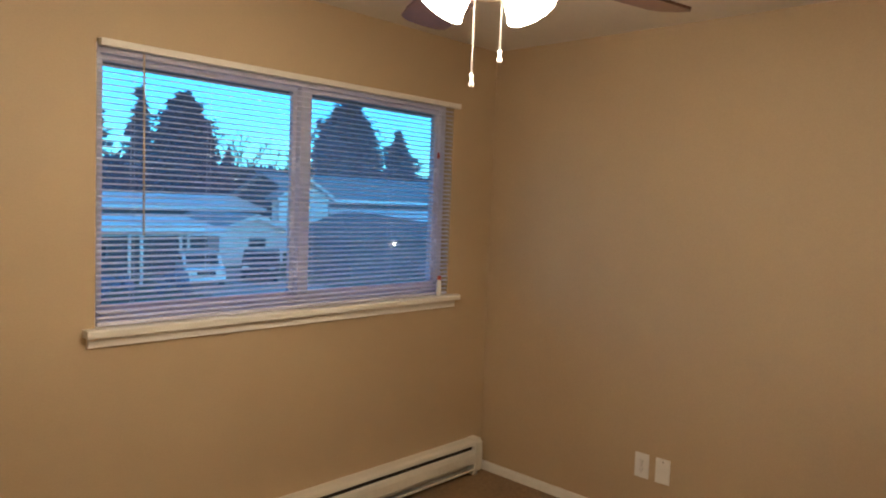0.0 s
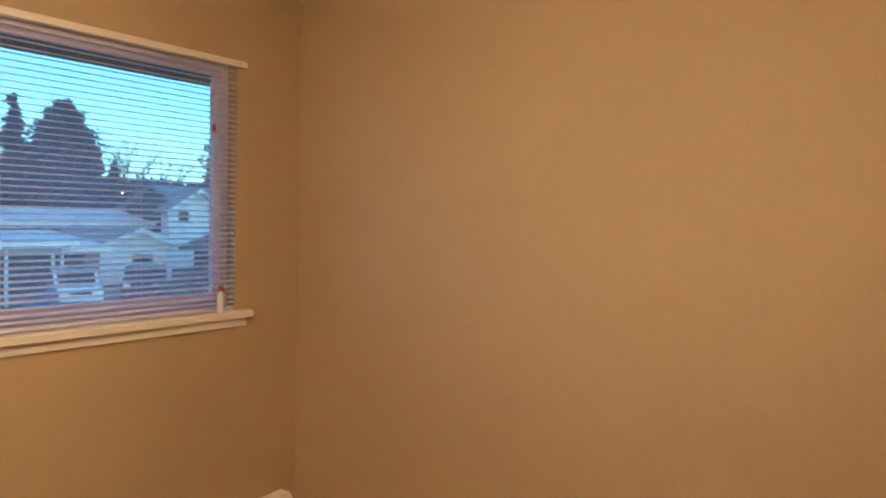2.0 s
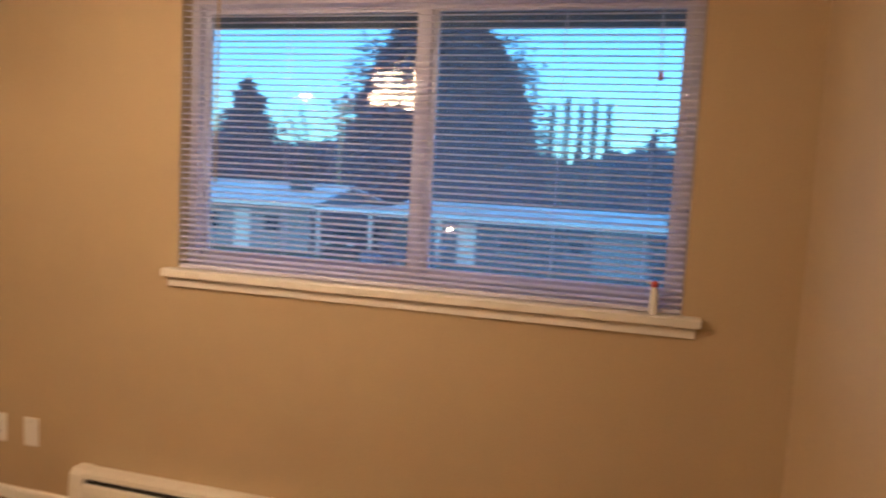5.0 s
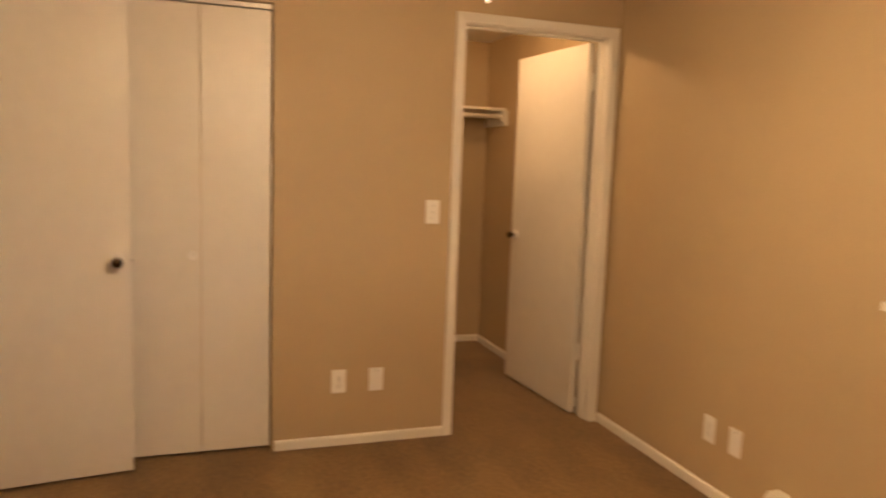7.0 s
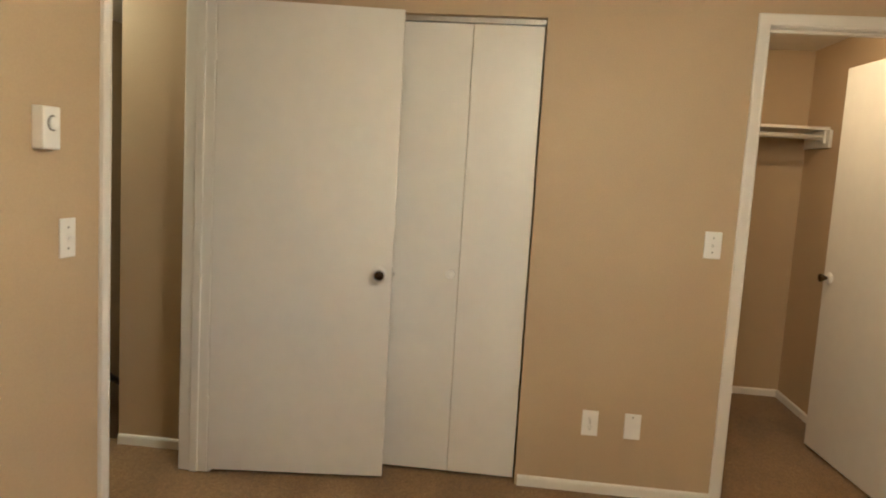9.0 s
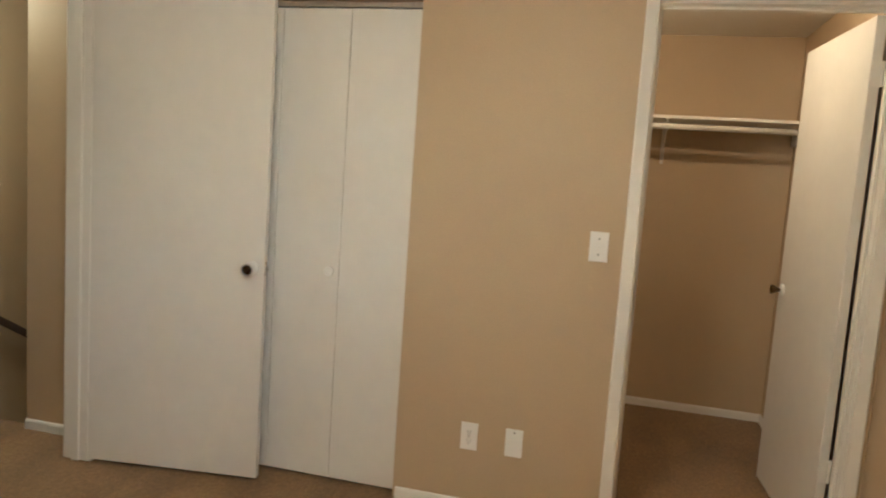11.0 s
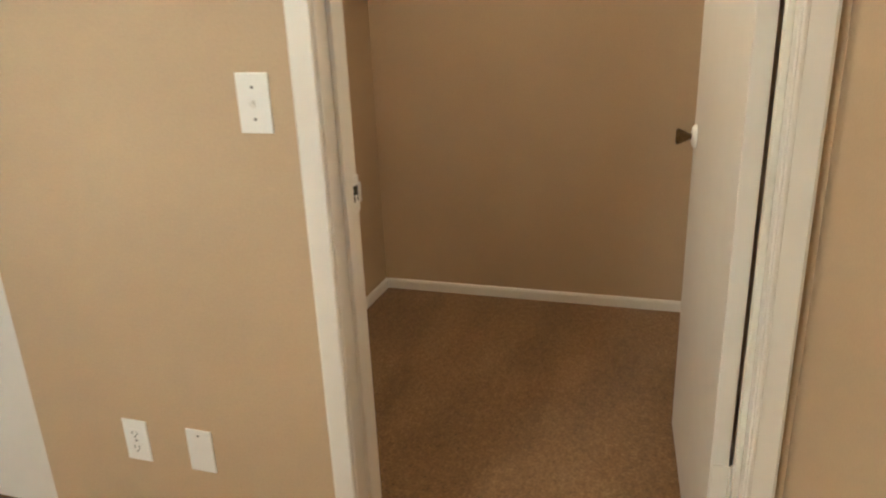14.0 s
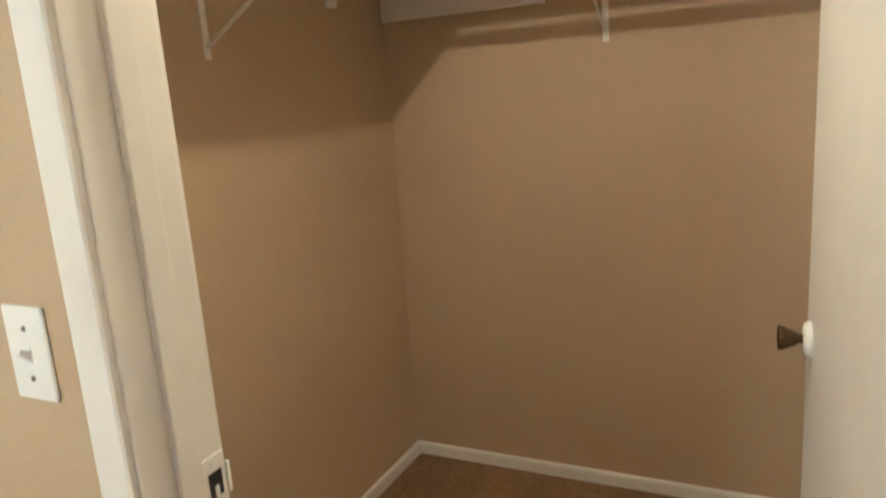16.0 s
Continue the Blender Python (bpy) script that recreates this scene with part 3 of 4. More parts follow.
# ---- baseboard heater ----
def heater():
    h = thing("baseboard_heater", "long cream enamelled electric baseboard heater", "heater")
    x0, x1 = 1.283, 3.668
    part("back_plate", slab((x0 + 0.006, -0.012, 0.022), (x1 - 0.006, -0.001, 0.19)), ENAMEL, h)
    top = [(-0.001, 0.195), (-0.050, 0.195), (-0.062, 0.188), (-0.066, 0.170), (-0.063, 0.170), (-0.059, 0.183), (-0.050, 0.190), (-0.001, 0.190)]
    part("top_hood", prism(top, x0 + 0.05, x1 - 0.05, 0), ENAMEL, h)
    front = [(-0.056, 0.147), (-0.066, 0.140), (-0.070, 0.120), (-0.070, 0.078), (-0.064, 0.068), (-0.060, 0.070), (-0.066, 0.080), (-0.066, 0.120), (-0.062, 0.137), (-0.054, 0.143)]
    part("front_panel", prism(front, x0 + 0.05, x1 - 0.05, 0), ENAMEL, h)
    foot = [(-0.001, 0.022), (-0.052, 0.022), (-0.060, 0.030), (-0.060, 0.040), (-0.057, 0.040), (-0.056, 0.032), (-0.050, 0.026), (-0.001, 0.026)]
    part("foot_channel", prism(foot, x0 + 0.05, x1 - 0.05, 0), ENAMEL, h)
    part("element", slab((x0 + 0.06, -0.050, 0.060), (x1 - 0.06, -0.014, 0.160)), DARK, h, "dark finned heating element")
    for a, b in ((x0, x0 + 0.055), (x1 - 0.055, x1)):
        cap = [(-0.001, 0.018), (-0.056, 0.018), (-0.068, 0.030), (-0.0725, 0.075), (-0.0725, 0.125), (-0.068, 0.180), (-0.052, 0.198), (-0.001, 0.198)]
        part("end_cap", prism(cap, a, b, 0), ENAMEL, h)
        part("foot", slab((a + 0.01, -0.05, 0.0), (a + 0.045, -0.006, 0.02)), ENAMEL, h)


heater()


# ---- wall plates ----
def plate(kind, m):
    """A wall plate about its own origin, facing +z, 7 cm wide (x) and 11.4 cm high (y)."""
    names = {"switch": ("light_switch", "white toggle light switch plate on the beige wall", "light switch"),
             "outlet": ("wall_outlet", "white duplex electrical outlet plate on the beige wall", "outlet"),
             "blank": ("wall_plate", "white blank cover plate with one screw on the wall", "wall plate")}
    n, lab, cat = names[kind]
    t = thing(n, lab, cat, cat + " plates")
    bm = slab((-0.035, -0.057, 0.0), (0.035, 0.057, 0.0055), 0.0028, 3)
    part("cover", bm, PLASTIC, t)
    def screw(y):
        part("screw", lathe([(0.0034, 0.0052), (0.003, 0.0066), (0.0, 0.0068)], 12, Matrix.Translation((0, y, 0))), SCREW, t)
    if kind == "switch":
        part("slot", slab((-0.0055, -0.0125, 0.005), (0.0055, 0.0125, 0.0062)), PLASTIC, t)
        part("toggle", prism([(-0.009, 0.006), (0.004, 0.006), (0.009, 0.017), (0.004, 0.0185)], -0.0045, 0.0045, 0), PLASTIC, t)
        screw(0.030), screw(-0.030)
    elif kind == "outlet":
        for y in (0.0195, -0.0195):
            f = part("receptacle", slab((-0.0165, y - 0.0135, 0.005), (0.0165, y + 0.0135, 0.0072), 0.001), PLASTIC, t)
            for x in (-0.0065, 0.0065):
                part("slot", slab((x - 0.001, y - 0.002, 0.0072), (x + 0.001, y + 0.007, 0.0077)), DARK, f)
            part("ground_hole", lathe([(0.0025, 0.0072), (0.0025, 0.0077)], 10, Matrix.Translation((0, y - 0.008, 0))), DARK, f)
        screw(0)
    else:
        screw(0.042)
    t.matrix_basis = m
    return t


def on_west(y, z):
    return Matrix.Translation((0, y, z)) @ Matrix(((0, 0, 1, 0), (1, 0, 0, 0), (0, 1, 0, 0), (0, 0, 0, 1)))


def on_north(x, z):
    return Matrix.Translation((x, 0, z)) @ Matrix(((1, 0, 0, 0), (0, 0, -1, 0), (0, 1, 0, 0), (0, 0, 0, 1)))


def on_east(y, z):
    return Matrix.Translation((L, y, z)) @ Matrix(((0, 0, -1, 0), (-1, 0, 0, 0), (0, 1, 0, 0), (0, 0, 0, 1)))


def on_south(x, z):
    return Matrix.Translation((x, D, z)) @ Matrix(((-1, 0, 0, 0), (0, 0, 1, 0), (0, 1, 0, 0), (0, 0, 0, 1)))


plate("switch", on_west(-0.988, 1.132))
plate("outlet", on_west(-1.431, 0.316))
plate("blank", on_west(-1.248, 0.316))
plate("outlet", on_north(0.887, 0.285))
plate("blank", on_north(1.042, 0.285))
plate("outlet", on_east(-0.966, 0.291))
plate("blank", on_east(-1.068, 0.291))
plate("switch", on_south(1.172, 1.122))


def thermostat():
    t = thing("thermostat", "white wall thermostat with a round dial", "thermostat")
    part("case", slab((1.247, D, 1.372), (1.319, D + 0.034, 1.486), 0.004), PLASTIC, t)
    part("dial", lathe([(0.0, 0.0), (0.0175, 0.0), (0.017, 0.006), (0.0155, 0.0075), (0.0, 0.0075)], 28, Matrix.Translation((1.281, D + 0.0338, 1.442)) @ Matrix.Rotation(radians(-90), 4, "X")), PLASTIC, t, "round ridged dial", True)
    part("dial_ring", lathe([(0.0180, 0.0), (0.0215, 0.0), (0.0215, 0.0010), (0.0180, 0.0010)], 28, Matrix.Translation((1.281, D + 0.0339, 1.442)) @ Matrix.Rotation(radians(-90), 4, "X")), SCREW, t)


thermostat()


# ---- ceiling fan with light kit ----
def ceiling_fan():
    f = thing("ceiling_fan", "ceiling fan with dark wooden blades and lit glass shades", "ceiling fan")
    at = Matrix.Translation((FAN.x, FAN.y, 0))
    part("canopy", lathe([(0.0, CEIL), (0.07, CEIL), (0.068, CEIL - 0.02), (0.045, CEIL - 0.055), (0.016, CEIL - 0.062), (0.016, 2.10)], 32, at), BRASS, f, smooth=True)
    part("motor_housing", lathe([(0.0, 2.105), (0.05, 2.105), (0.10, 2.09), (0.125, 2.06), (0.125, 2.00), (0.10, 1.975), (0.055, 1.965), (0.05, 1.945), (0.060, 1.935), (0.060, 1.905), (0.035, 1.885), (0.0, 1.88)], 40, at), BRASS, f, "brass motor housing", True)
    for i in range(5):
        a = radians(-12 + 72 * i)
        m = at @ Matrix.Rotation(a, 4, "Z") @ Matrix.Translation((0, 0, 1.965)) @ Matrix.Rotation(radians(11), 4, "X")
        bm = bmesh.new()
        out = [(0.17, -0.045), (0.20, -0.058), (0.48, -0.070), (0.565, -0.066), (0.59, -0.045), (0.596, 0.0), (0.59, 0.045), (0.565, 0.066), (0.48, 0.070), (0.20, 0.058), (0.17, 0.045)]
        top = [bm.verts.new((x, y, 0.0035)) for x, y in out]
        bot = [bm.verts.new((x, y, -0.0035)) for x, y in out]
        bm.faces.new(top)
        bm.faces.new(bot[::-1])
        for k in range(len(out)):
            j = (k + 1) % len(out)
            bm.faces.new((bot[k], bot[j], top[j], top[k]))
        bmesh.ops.transform(bm, matrix=m, verts=bm.verts)
        bl = part("blade", bm, BLADE, f, "dark walnut blade")
        bm = slab((0.10, -0.016, -0.012), (0.24, 0.016, -0.0045), 0.002)
        bmesh.ops.transform(bm, matrix=m, verts=bm.verts)
        part("blade_iron", bm, BRASS, bl)
    for i in range(4):
        a = radians(2 + 90 * i)
        way = Vector((math.cos(a) * 0.72, math.sin(a) * 0.72, -0.70)).normalized()
        base = Vector((FAN.x + 0.045 * math.cos(a), FAN.y + 0.045 * math.sin(a), 1.984))
        m = Matrix.Translation(base) @ way.to_track_quat("Z", "Y").to_matrix().to_4x4()
        arm = part("lamp_arm", lathe([(0.0, 0.0), (0.012, 0.0), (0.012, 0.036), (0.022, 0.040), (0.022, 0.056), (0.0, 0.056)], 16, m), BRASS, f, smooth=True)
        outer = [(0.020, 0.050), (0.030, 0.062), (0.043, 0.084), (0.049, 0.104), (0.051, 0.122), (0.058, 0.137), (0.055, 0.138), (0.048, 0.123), (0.046, 0.105), (0.040, 0.086), (0.027, 0.065), (0.0, 0.058)]
        part("shade", lathe(outer, 28, m), SHADE, arm, "lit frosted tulip glass shade", True)
    for dx, dy, z in ((-0.044, 0.007, 1.722), (0.031, -0.003, 1.782)):
        ch = bmesh.new()
        z1 = 1.90
        n = int((z1 - z) / 0.0055)
        for k in range(n):
            bmesh.ops.create_icosphere(ch, subdivisions=1, radius=0.0021, matrix=Matrix.Translation((FAN.x + dx, FAN.y + dy, z + 0.0055 * k)))
        c = part("pull_chain", ch, SCREW, f, "beaded pull chain", True)
        part("pull_knob", lathe([(0.0, -0.026), (0.005, -0.025), (0.0062, -0.020), (0.0030, -0.013), (0.0030, -0.009), (0.0052, -0.004), (0.003, 0.0), (0.0, 0.001)], 14, Matrix.Translation((FAN.x + dx, FAN.y + dy, z))), PLASTIC, c, smooth=True)


ceiling_fan()


# ---- hall lamp and closet lamp ----
def globe(name, x, y, label):
    t = thing(name, label, "ceiling lamp")
    at = Matrix.Translation((x, y, 0))
    part("base", lathe([(0.0, CEIL), (0.075, CEIL), (0.072, CEIL - 0.025), (0.05, CEIL - 0.032), (0.0, CEIL - 0.032)], 28, at), PLASTIC, t, smooth=True)
    part("globe", lathe([(0.045, CEIL - 0.030), (0.085, CEIL - 0.045), (0.095, CEIL - 0.062), (0.085, CEIL - 0.080), (0.050, CEIL - 0.092), (0.0, CEIL - 0.096)], 28, at), GLOBE, t, "lit white glass globe", True)


globe("hall_lamp", 0.08, -4.02, "lit white glass ceiling lamp in the hall")


def closet_lamp():
    t = thing("closet_lamp", "bare bulb in a white ceiling holder inside the closet", "ceiling lamp")
    at = Matrix.Translation((-0.46, -0.69, 0))
    part("holder", lathe([(0.0, CEIL), (0.055, CEIL), (0.052, CEIL - 0.02), (0.024, CEIL - 0.035), (0.020, CEIL - 0.055), (0.0, CEIL - 0.055)], 24, at), PLASTIC, t, smooth=True)
    part("bulb", lathe([(0.012, CEIL - 0.050), (0.018, CEIL - 0.062), (0.026, CEIL - 0.078), (0.022, CEIL - 0.096), (0.0, CEIL - 0.103)], 20, at), GLOBE, t, smooth=True)


closet_lamp()


# ---- closet fittings ----
def shelf_board(name, lo, hi, label):
    return tagged(part(name, slab(lo, hi, 0.003), TRIM), label, "shelf")


shelf_board("closet_shelf", (CB + 0.001, CL + 0.001, 1.750), (CB + 0.36, -0.001, 1.768), "white painted closet shelf along the back wall")
shelf_board("closet_shelf", (CB + 0.362, CL + 0.001, 1.750), (-T - 0.09, -1.07, 1.768), "white painted side shelf in the closet")
shelf_board("shelf_ledger", (CB + 0.001, CL + 0.002, 1.645), (CB + 0.020, -0.915, 1.749), "short white ledger board under the shelf")


shelf_board("shelf_ledger", (CB + 0.0205, -0.020, 1.645), (CB + 0.40, -0.001, 1.749), "white ledger board on the closet end wall")


def closet_rod():
    r = thing("closet_rod", "white painted hanging rod under the closet shelf", "closet rod")
    part("rod", rod((CB + 0.335, CL + 0.0125, 1.708), (CB + 0.335, -0.0325, 1.708), 0.016, 18), TRIM, r, smooth=True)
    for y0, y1 in ((CL + 0.001, CL + 0.012), (-0.032, -0.0205)):
        part("socket", slab((CB + 0.302, y0, 1.672), (CB + 0.359, y1, 1.749), 0.003), TRIM, r)


closet_rod()


def shelf_bracket(m):
    b = thing("shelf_bracket", "white metal shelf bracket screwed to the closet wall", "bracket", "closet shelf brackets")
    part("wall_leg", slab((0.0, -0.010, 0.0), (0.005, 0.010, 0.240), 0.001), TRIM, b)
    part("top_arm", slab((0.005, -0.010, 0.235), (0.35, 0.010, 0.2405), 0.001), TRIM, b)
    part("brace", rod((0.004, 0, 0.03), (0.325, 0, 0.228), 0.0055, 8), TRIM, b)
    hook = [(0.335 + 0.024 * math.cos(a), 0.199 + 0.024 * math.sin(a)) for a in [math.pi * (0.75 + 0.25 * k) for k in range(6)]]
    inner = [(0.335 + 0.019 * math.cos(a), 0.199 + 0.019 * math.sin(a)) for a in [math.pi * (0.75 + 0.25 * k) for k in range(6)]]
    bm = bmesh.new()
    rings = [[bm.verts.new((p[0], y, p[1])) for p in hook + inner[::-1]] for y in (-0.008, 0.008)]
    n = len(rings[0])
    for i in range(n):
        bm.faces.new((rings[0][i], rings[0][(i + 1) % n], rings[1][(i + 1) % n], rings[1][i]))
    part("rod_hook", bm, TRIM, b)
    b.matrix_basis = m
    return b


shelf_bracket(Matrix.Translation((CB, -0.725, 1.509)))
shelf_bracket(Matrix.Translation((-0.90, CL, 1.509)) @ Matrix.Rotation(radians(90), 4, "Z"))


# ---- outdoors ----
GZ = -2.8
GRASS = mat("winter_lawn", (0.06, 0.075, 0.035), 0.95, spread=0.3, scale=0.5, fine=6, bump=0.6, bump_scale=8)
ASPHALT = mat("asphalt", (0.06, 0.062, 0.065), 0.85, spread=0.2, scale=0.7, fine=30, bump=0.3, bump_scale=40)
CONCRETE = mat("driveway_concrete", (0.32, 0.32, 0.31), 0.8, spread=0.12, scale=0.8, fine=18)
ROOF = mat("pale_roofing", (0.82, 0.83, 0.84), 0.5, spread=0.12, scale=0.6, fine=9, bump=0.06, bump_scale=6, coat=0.1)
GREYROOF = mat("grey_shingles", (0.27, 0.28, 0.30), 0.7, spread=0.14, scale=0.7, fine=12)
DARKROOF = mat("dark_shingles", (0.09, 0.09, 0.095), 0.8, spread=0.2, scale=0.8, fine=14)
SIDING = mat("pale_siding", (0.22, 0.23, 0.26), 0.7, spread=0.08, scale=0.8, fine=14)
PALESIDE = mat("white_siding", (0.74, 0.75, 0.76), 0.6, spread=0.06, scale=0.8, fine=14)
DARKSIDE = mat("dark_siding", (0.060, 0.062, 0.075), 0.75, spread=0.15, scale=0.8, fine=14)
PANE = mat("dark_window_pane", (0.02, 0.024, 0.03), 0.12, spread=0.05)
WHITE = mat("white_house_trim", (0.72, 0.72, 0.72), 0.6, spread=0.05)
# foliage with blue-violet dusk haze mixed into its colour, hedges and far woods too
HAZED_NEEDLE = mat("hazed_conifer_needles", (0.12, 0.122, 0.195), 0.8, spread=0.25, scale=0.6, fine=5)
TWIG = mat("grey_twigs", (0.17, 0.16, 0.17), 0.9, spread=0.2, scale=2, fine=20)
POLE = mat("weathered_pole_wood", (0.33, 0.26, 0.18), 0.85, spread=0.2, scale=2, fine=24)
BARK = mat("bark", (0.09, 0.065, 0.05), 0.9, spread=0.25, scale=2, fine=20)
CARWHITE = mat("pale_car_paint", (0.80, 0.81, 0.82), 0.25, spread=0.02, coat=0.6)
CARDARK = mat("dark_car_paint", (0.015, 0.017, 0.024), 0.35, spread=0.05, coat=0.15)
RUBBER = mat("tyre_rubber", (0.025, 0.025, 0.025), 0.8)
LAMP_OUT = glow("lit_outdoor_lamp", (1.0, 0.78, 0.52), 14.0)

bm = bmesh.new()
bmesh.ops.create_grid(bm, x_segments=1, y_segments=1, size=900, matrix=Matrix.Translation((0, 0, GZ)))
tagged(part("ground", bm, GRASS), "dull winter lawn around the houses", "ground", kind="structure")
tagged(part("road", slab((-120, 12, GZ - 0.2), (120, 20, GZ + 0.015)), ASPHALT), "dark asphalt street between the houses", "road", kind="structure")
tagged(part("driveway", slab((15.5, 20.02, GZ - 0.2), (21.5, 34, GZ + 0.03)), CONCRETE), "pale concrete driveway beside the carport", "driveway", kind="structure")
# own eave, seen along the window's top
eave = thing("roof_eave", "own roof overhang with dark soffit and fascia board", "roof", kind="structure")
part("soffit", slab((-3.4, 0.162, 2.03), (5.2, 0.70, 2.06)), SIDING, eave)
part("fascia", slab((-3.4, 0.70, 1.985), (5.2, 0.725, 2.16)), SIDING, eave)
part("roof_deck", slab((-3.4, 0.162, 2.17), (5.2, 0.74, 2.20)), DARKROOF, eave)


def framed_window(house, x0, x1, y, z0, z1):
    w = part("window", wall_mesh(1, y - 0.06, y, x0, x1, z0, z1, [(x0 + 0.07, x1 - 0.07, z0 + 0.07, z1 - 0.07)]), SIDING, house)
    part("window_pane", slab((x0 + 0.07, y - 0.03, z0 + 0.07), (x1 - 0.07, y - 0.01, z1 - 0.07)), PANE, w)
    return w


def low_house(label, x0, x1, y0, depth, eave_z, ridge_z, side, roof, windows=(), doors=(), overhang=0.7):
    """A single-storey house with its eave to the street: walls, two roof slopes, fascia, windows, doors."""
    h = thing("house", label, "house", "houses across the street")
    y1 = y0 + depth
    ym = (y0 + y1) / 2
    part("wall", slab((x0, y0, GZ), (x1, y1, eave_z)), side, h)
    t = 0.14
    run = ym - y0 + overhang
    for s in (1, -1):
        ye = y0 - overhang if s == 1 else y1 + overhang
        part("roof", prism([(ye, eave_z), (ye, eave_z + t), (ym, ridge_z + t), (ym, ridge_z)], x0 - 0.5, x1 + 0.5, 0), roof, h)
    gable = [(y0, eave_z), (y1, eave_z), (ym, ridge_z)]
    for x in (x0 + 0.01, x1 - 0.11):
        part("gable_wall", prism(gable, x, x + 0.1, 0), side, h)
    part("fascia", slab((x0 - 0.5, y0 - overhang - 0.04, eave_z - 0.06), (x1 + 0.5, y0 - overhang - 0.001, eave_z + 0.2)), WHITE, h)
    for a, b, z0, z1 in windows:
        framed_window(h, a, b, y0 - 0.002, z0, z1)
    for a, b in doors:
        part("door", slab((a, y0 - 0.05, GZ + 0.1), (b, y0 - 0.002, GZ + 2.1), 0.01), WHITE, h)
    return h


h = low_house("low pale-roofed ranch house with a posted carport", 5.4, 19.6, 33.0, 9.0, -0.62, 0.05, DARKSIDE, ROOF,
              [(7.4, 9.0, -2.0, -1.0), (13.2, 14.4, -1.9, -1.0)], [(9.8, 10.7)], 1.8)
for x in (6.4, 11.0, 11.6):
    part("porch_post", slab((x, 31.45, GZ), (x + 0.16, 31.61, -0.70)), WHITE, h)
part("carport_roof", slab((11.5, 29.6, -0.36), (17.7, 31.1, -0.06), 0.02), ROOF, h)
for x, y in ((14.1, 29.8), (14.65, 29.8), (17.05, 30.9), (17.45, 30.9)):
    part("carport_post", slab((x, y, GZ), (x + 0.12, y + 0.12, -0.365)), WHITE, h)
part("chimney", slab((9.5, 37.8, 0.1), (10.2, 38.5, 1.2), 0.03), DARKSIDE, h)

h = low_house("long low house with a pale roof and dark walls", -8.5, 4.2, 31.5, 9.0, -0.52, 0.02, DARKSIDE, ROOF,
              [(-3.0, -1.2, -2.0, -1.05), (0.3, 1.2, -2.0, -1.05)], [(-5.0, -4.1)], 0.9)
part("garage_door", slab((1.5, 31.42, GZ + 0.02), (4.0, 31.495, -0.65), 0.01), SIDING, h)
part("porch_lamp", lathe([(0.0, 0.0), (0.09, 0.0), (0.09, 0.16), (0.0, 0.18)], 12, Matrix.Translation((-5.4, 31.40, -1.12))), LAMP_OUT, h, "lit porch lamp")
part("porch_post", slab((-5.9, 30.75, GZ), (-5.72, 30.93, -0.46)), WHITE, h)

h = low_house("low house with pale siding and a square chimney", -24.4, -12.9, 31.5, 9.0, -0.34, 0.62, SIDING, ROOF,
              [(-19.8, -18.2, -1.9, -0.9), (-15.6, -14.6, -1.9, -0.9)], [(-17.3, -16.4)], 0.8)
part("chimney", slab((-15.1, 33.4, -0.1), (-14.1, 34.3, 0.92), 0.04), DARKSIDE, h)
part("chimney_cap", slab((-15.18, 33.32, 0.921), (-14.02, 34.38, 0.98), 0.02), SIDING, h)
part("porch_lamp", lathe([(0.0, 0.0), (0.08, 0.0), (0.08, 0.14), (0.0, 0.16)], 12, Matrix.Translation((-19.1, 31.38, -0.85))), LAMP_OUT, h, "lit porch lamp")
part("carport_roof", slab((-12.38, 30.6, -0.50), (-9.1, 37.5, -0.34), 0.02), ROOF, h)
for x in (-12.2, -9.4):
    part("carport_post", slab((x, 30.75, GZ), (x + 0.16, 30.91, -0.502)), WHITE, h)


def gable_house(label, x0, x1, y0, depth, eave_z, apex_z, side, roof, win=None, h=None):
    """A house with its gable end to the street."""
    h = h or thing("house", label, "house", "houses across the street")
    xm = (x0 + x1) / 2
    part("wall", prism([(x0, GZ), (x1, GZ), (x1, eave_z), (xm, apex_z), (x0, eave_z)], y0, y0 + depth, 1), side, h)
    k = (apex_z - eave_z) / (xm - x0)
    o = 0.45
    for s in (1, -1):
        xe = x0 - o if s == 1 else x1 + o
        ze = eave_z - k * o
        part("roof", prism([(xe, ze + 0.02), (xe, ze + 0.2), (xm, apex_z + 0.2), (xm, apex_z + 0.02)], y0 - 0.5, y0 + depth + 0.3, 1), roof, h)
        part("barge_board", prism([(xe, ze - 0.08), (xe, ze + 0.21), (xm, apex_z + 0.21), (xm, apex_z - 0.08)], y0 - 0.56, y0 - 0.502, 1), WHITE, h)
    if win:
        framed_window(h, *win[:2], y0 - 0.002, *win[2:])
    return h


h = gable_house("small pale gabled garage with one dark window", 21.8, 26.2, 35.7, 7.0, -0.66, 0.16, PALESIDE, GREYROOF, (23.7, 24.9, -1.75, -1.15))


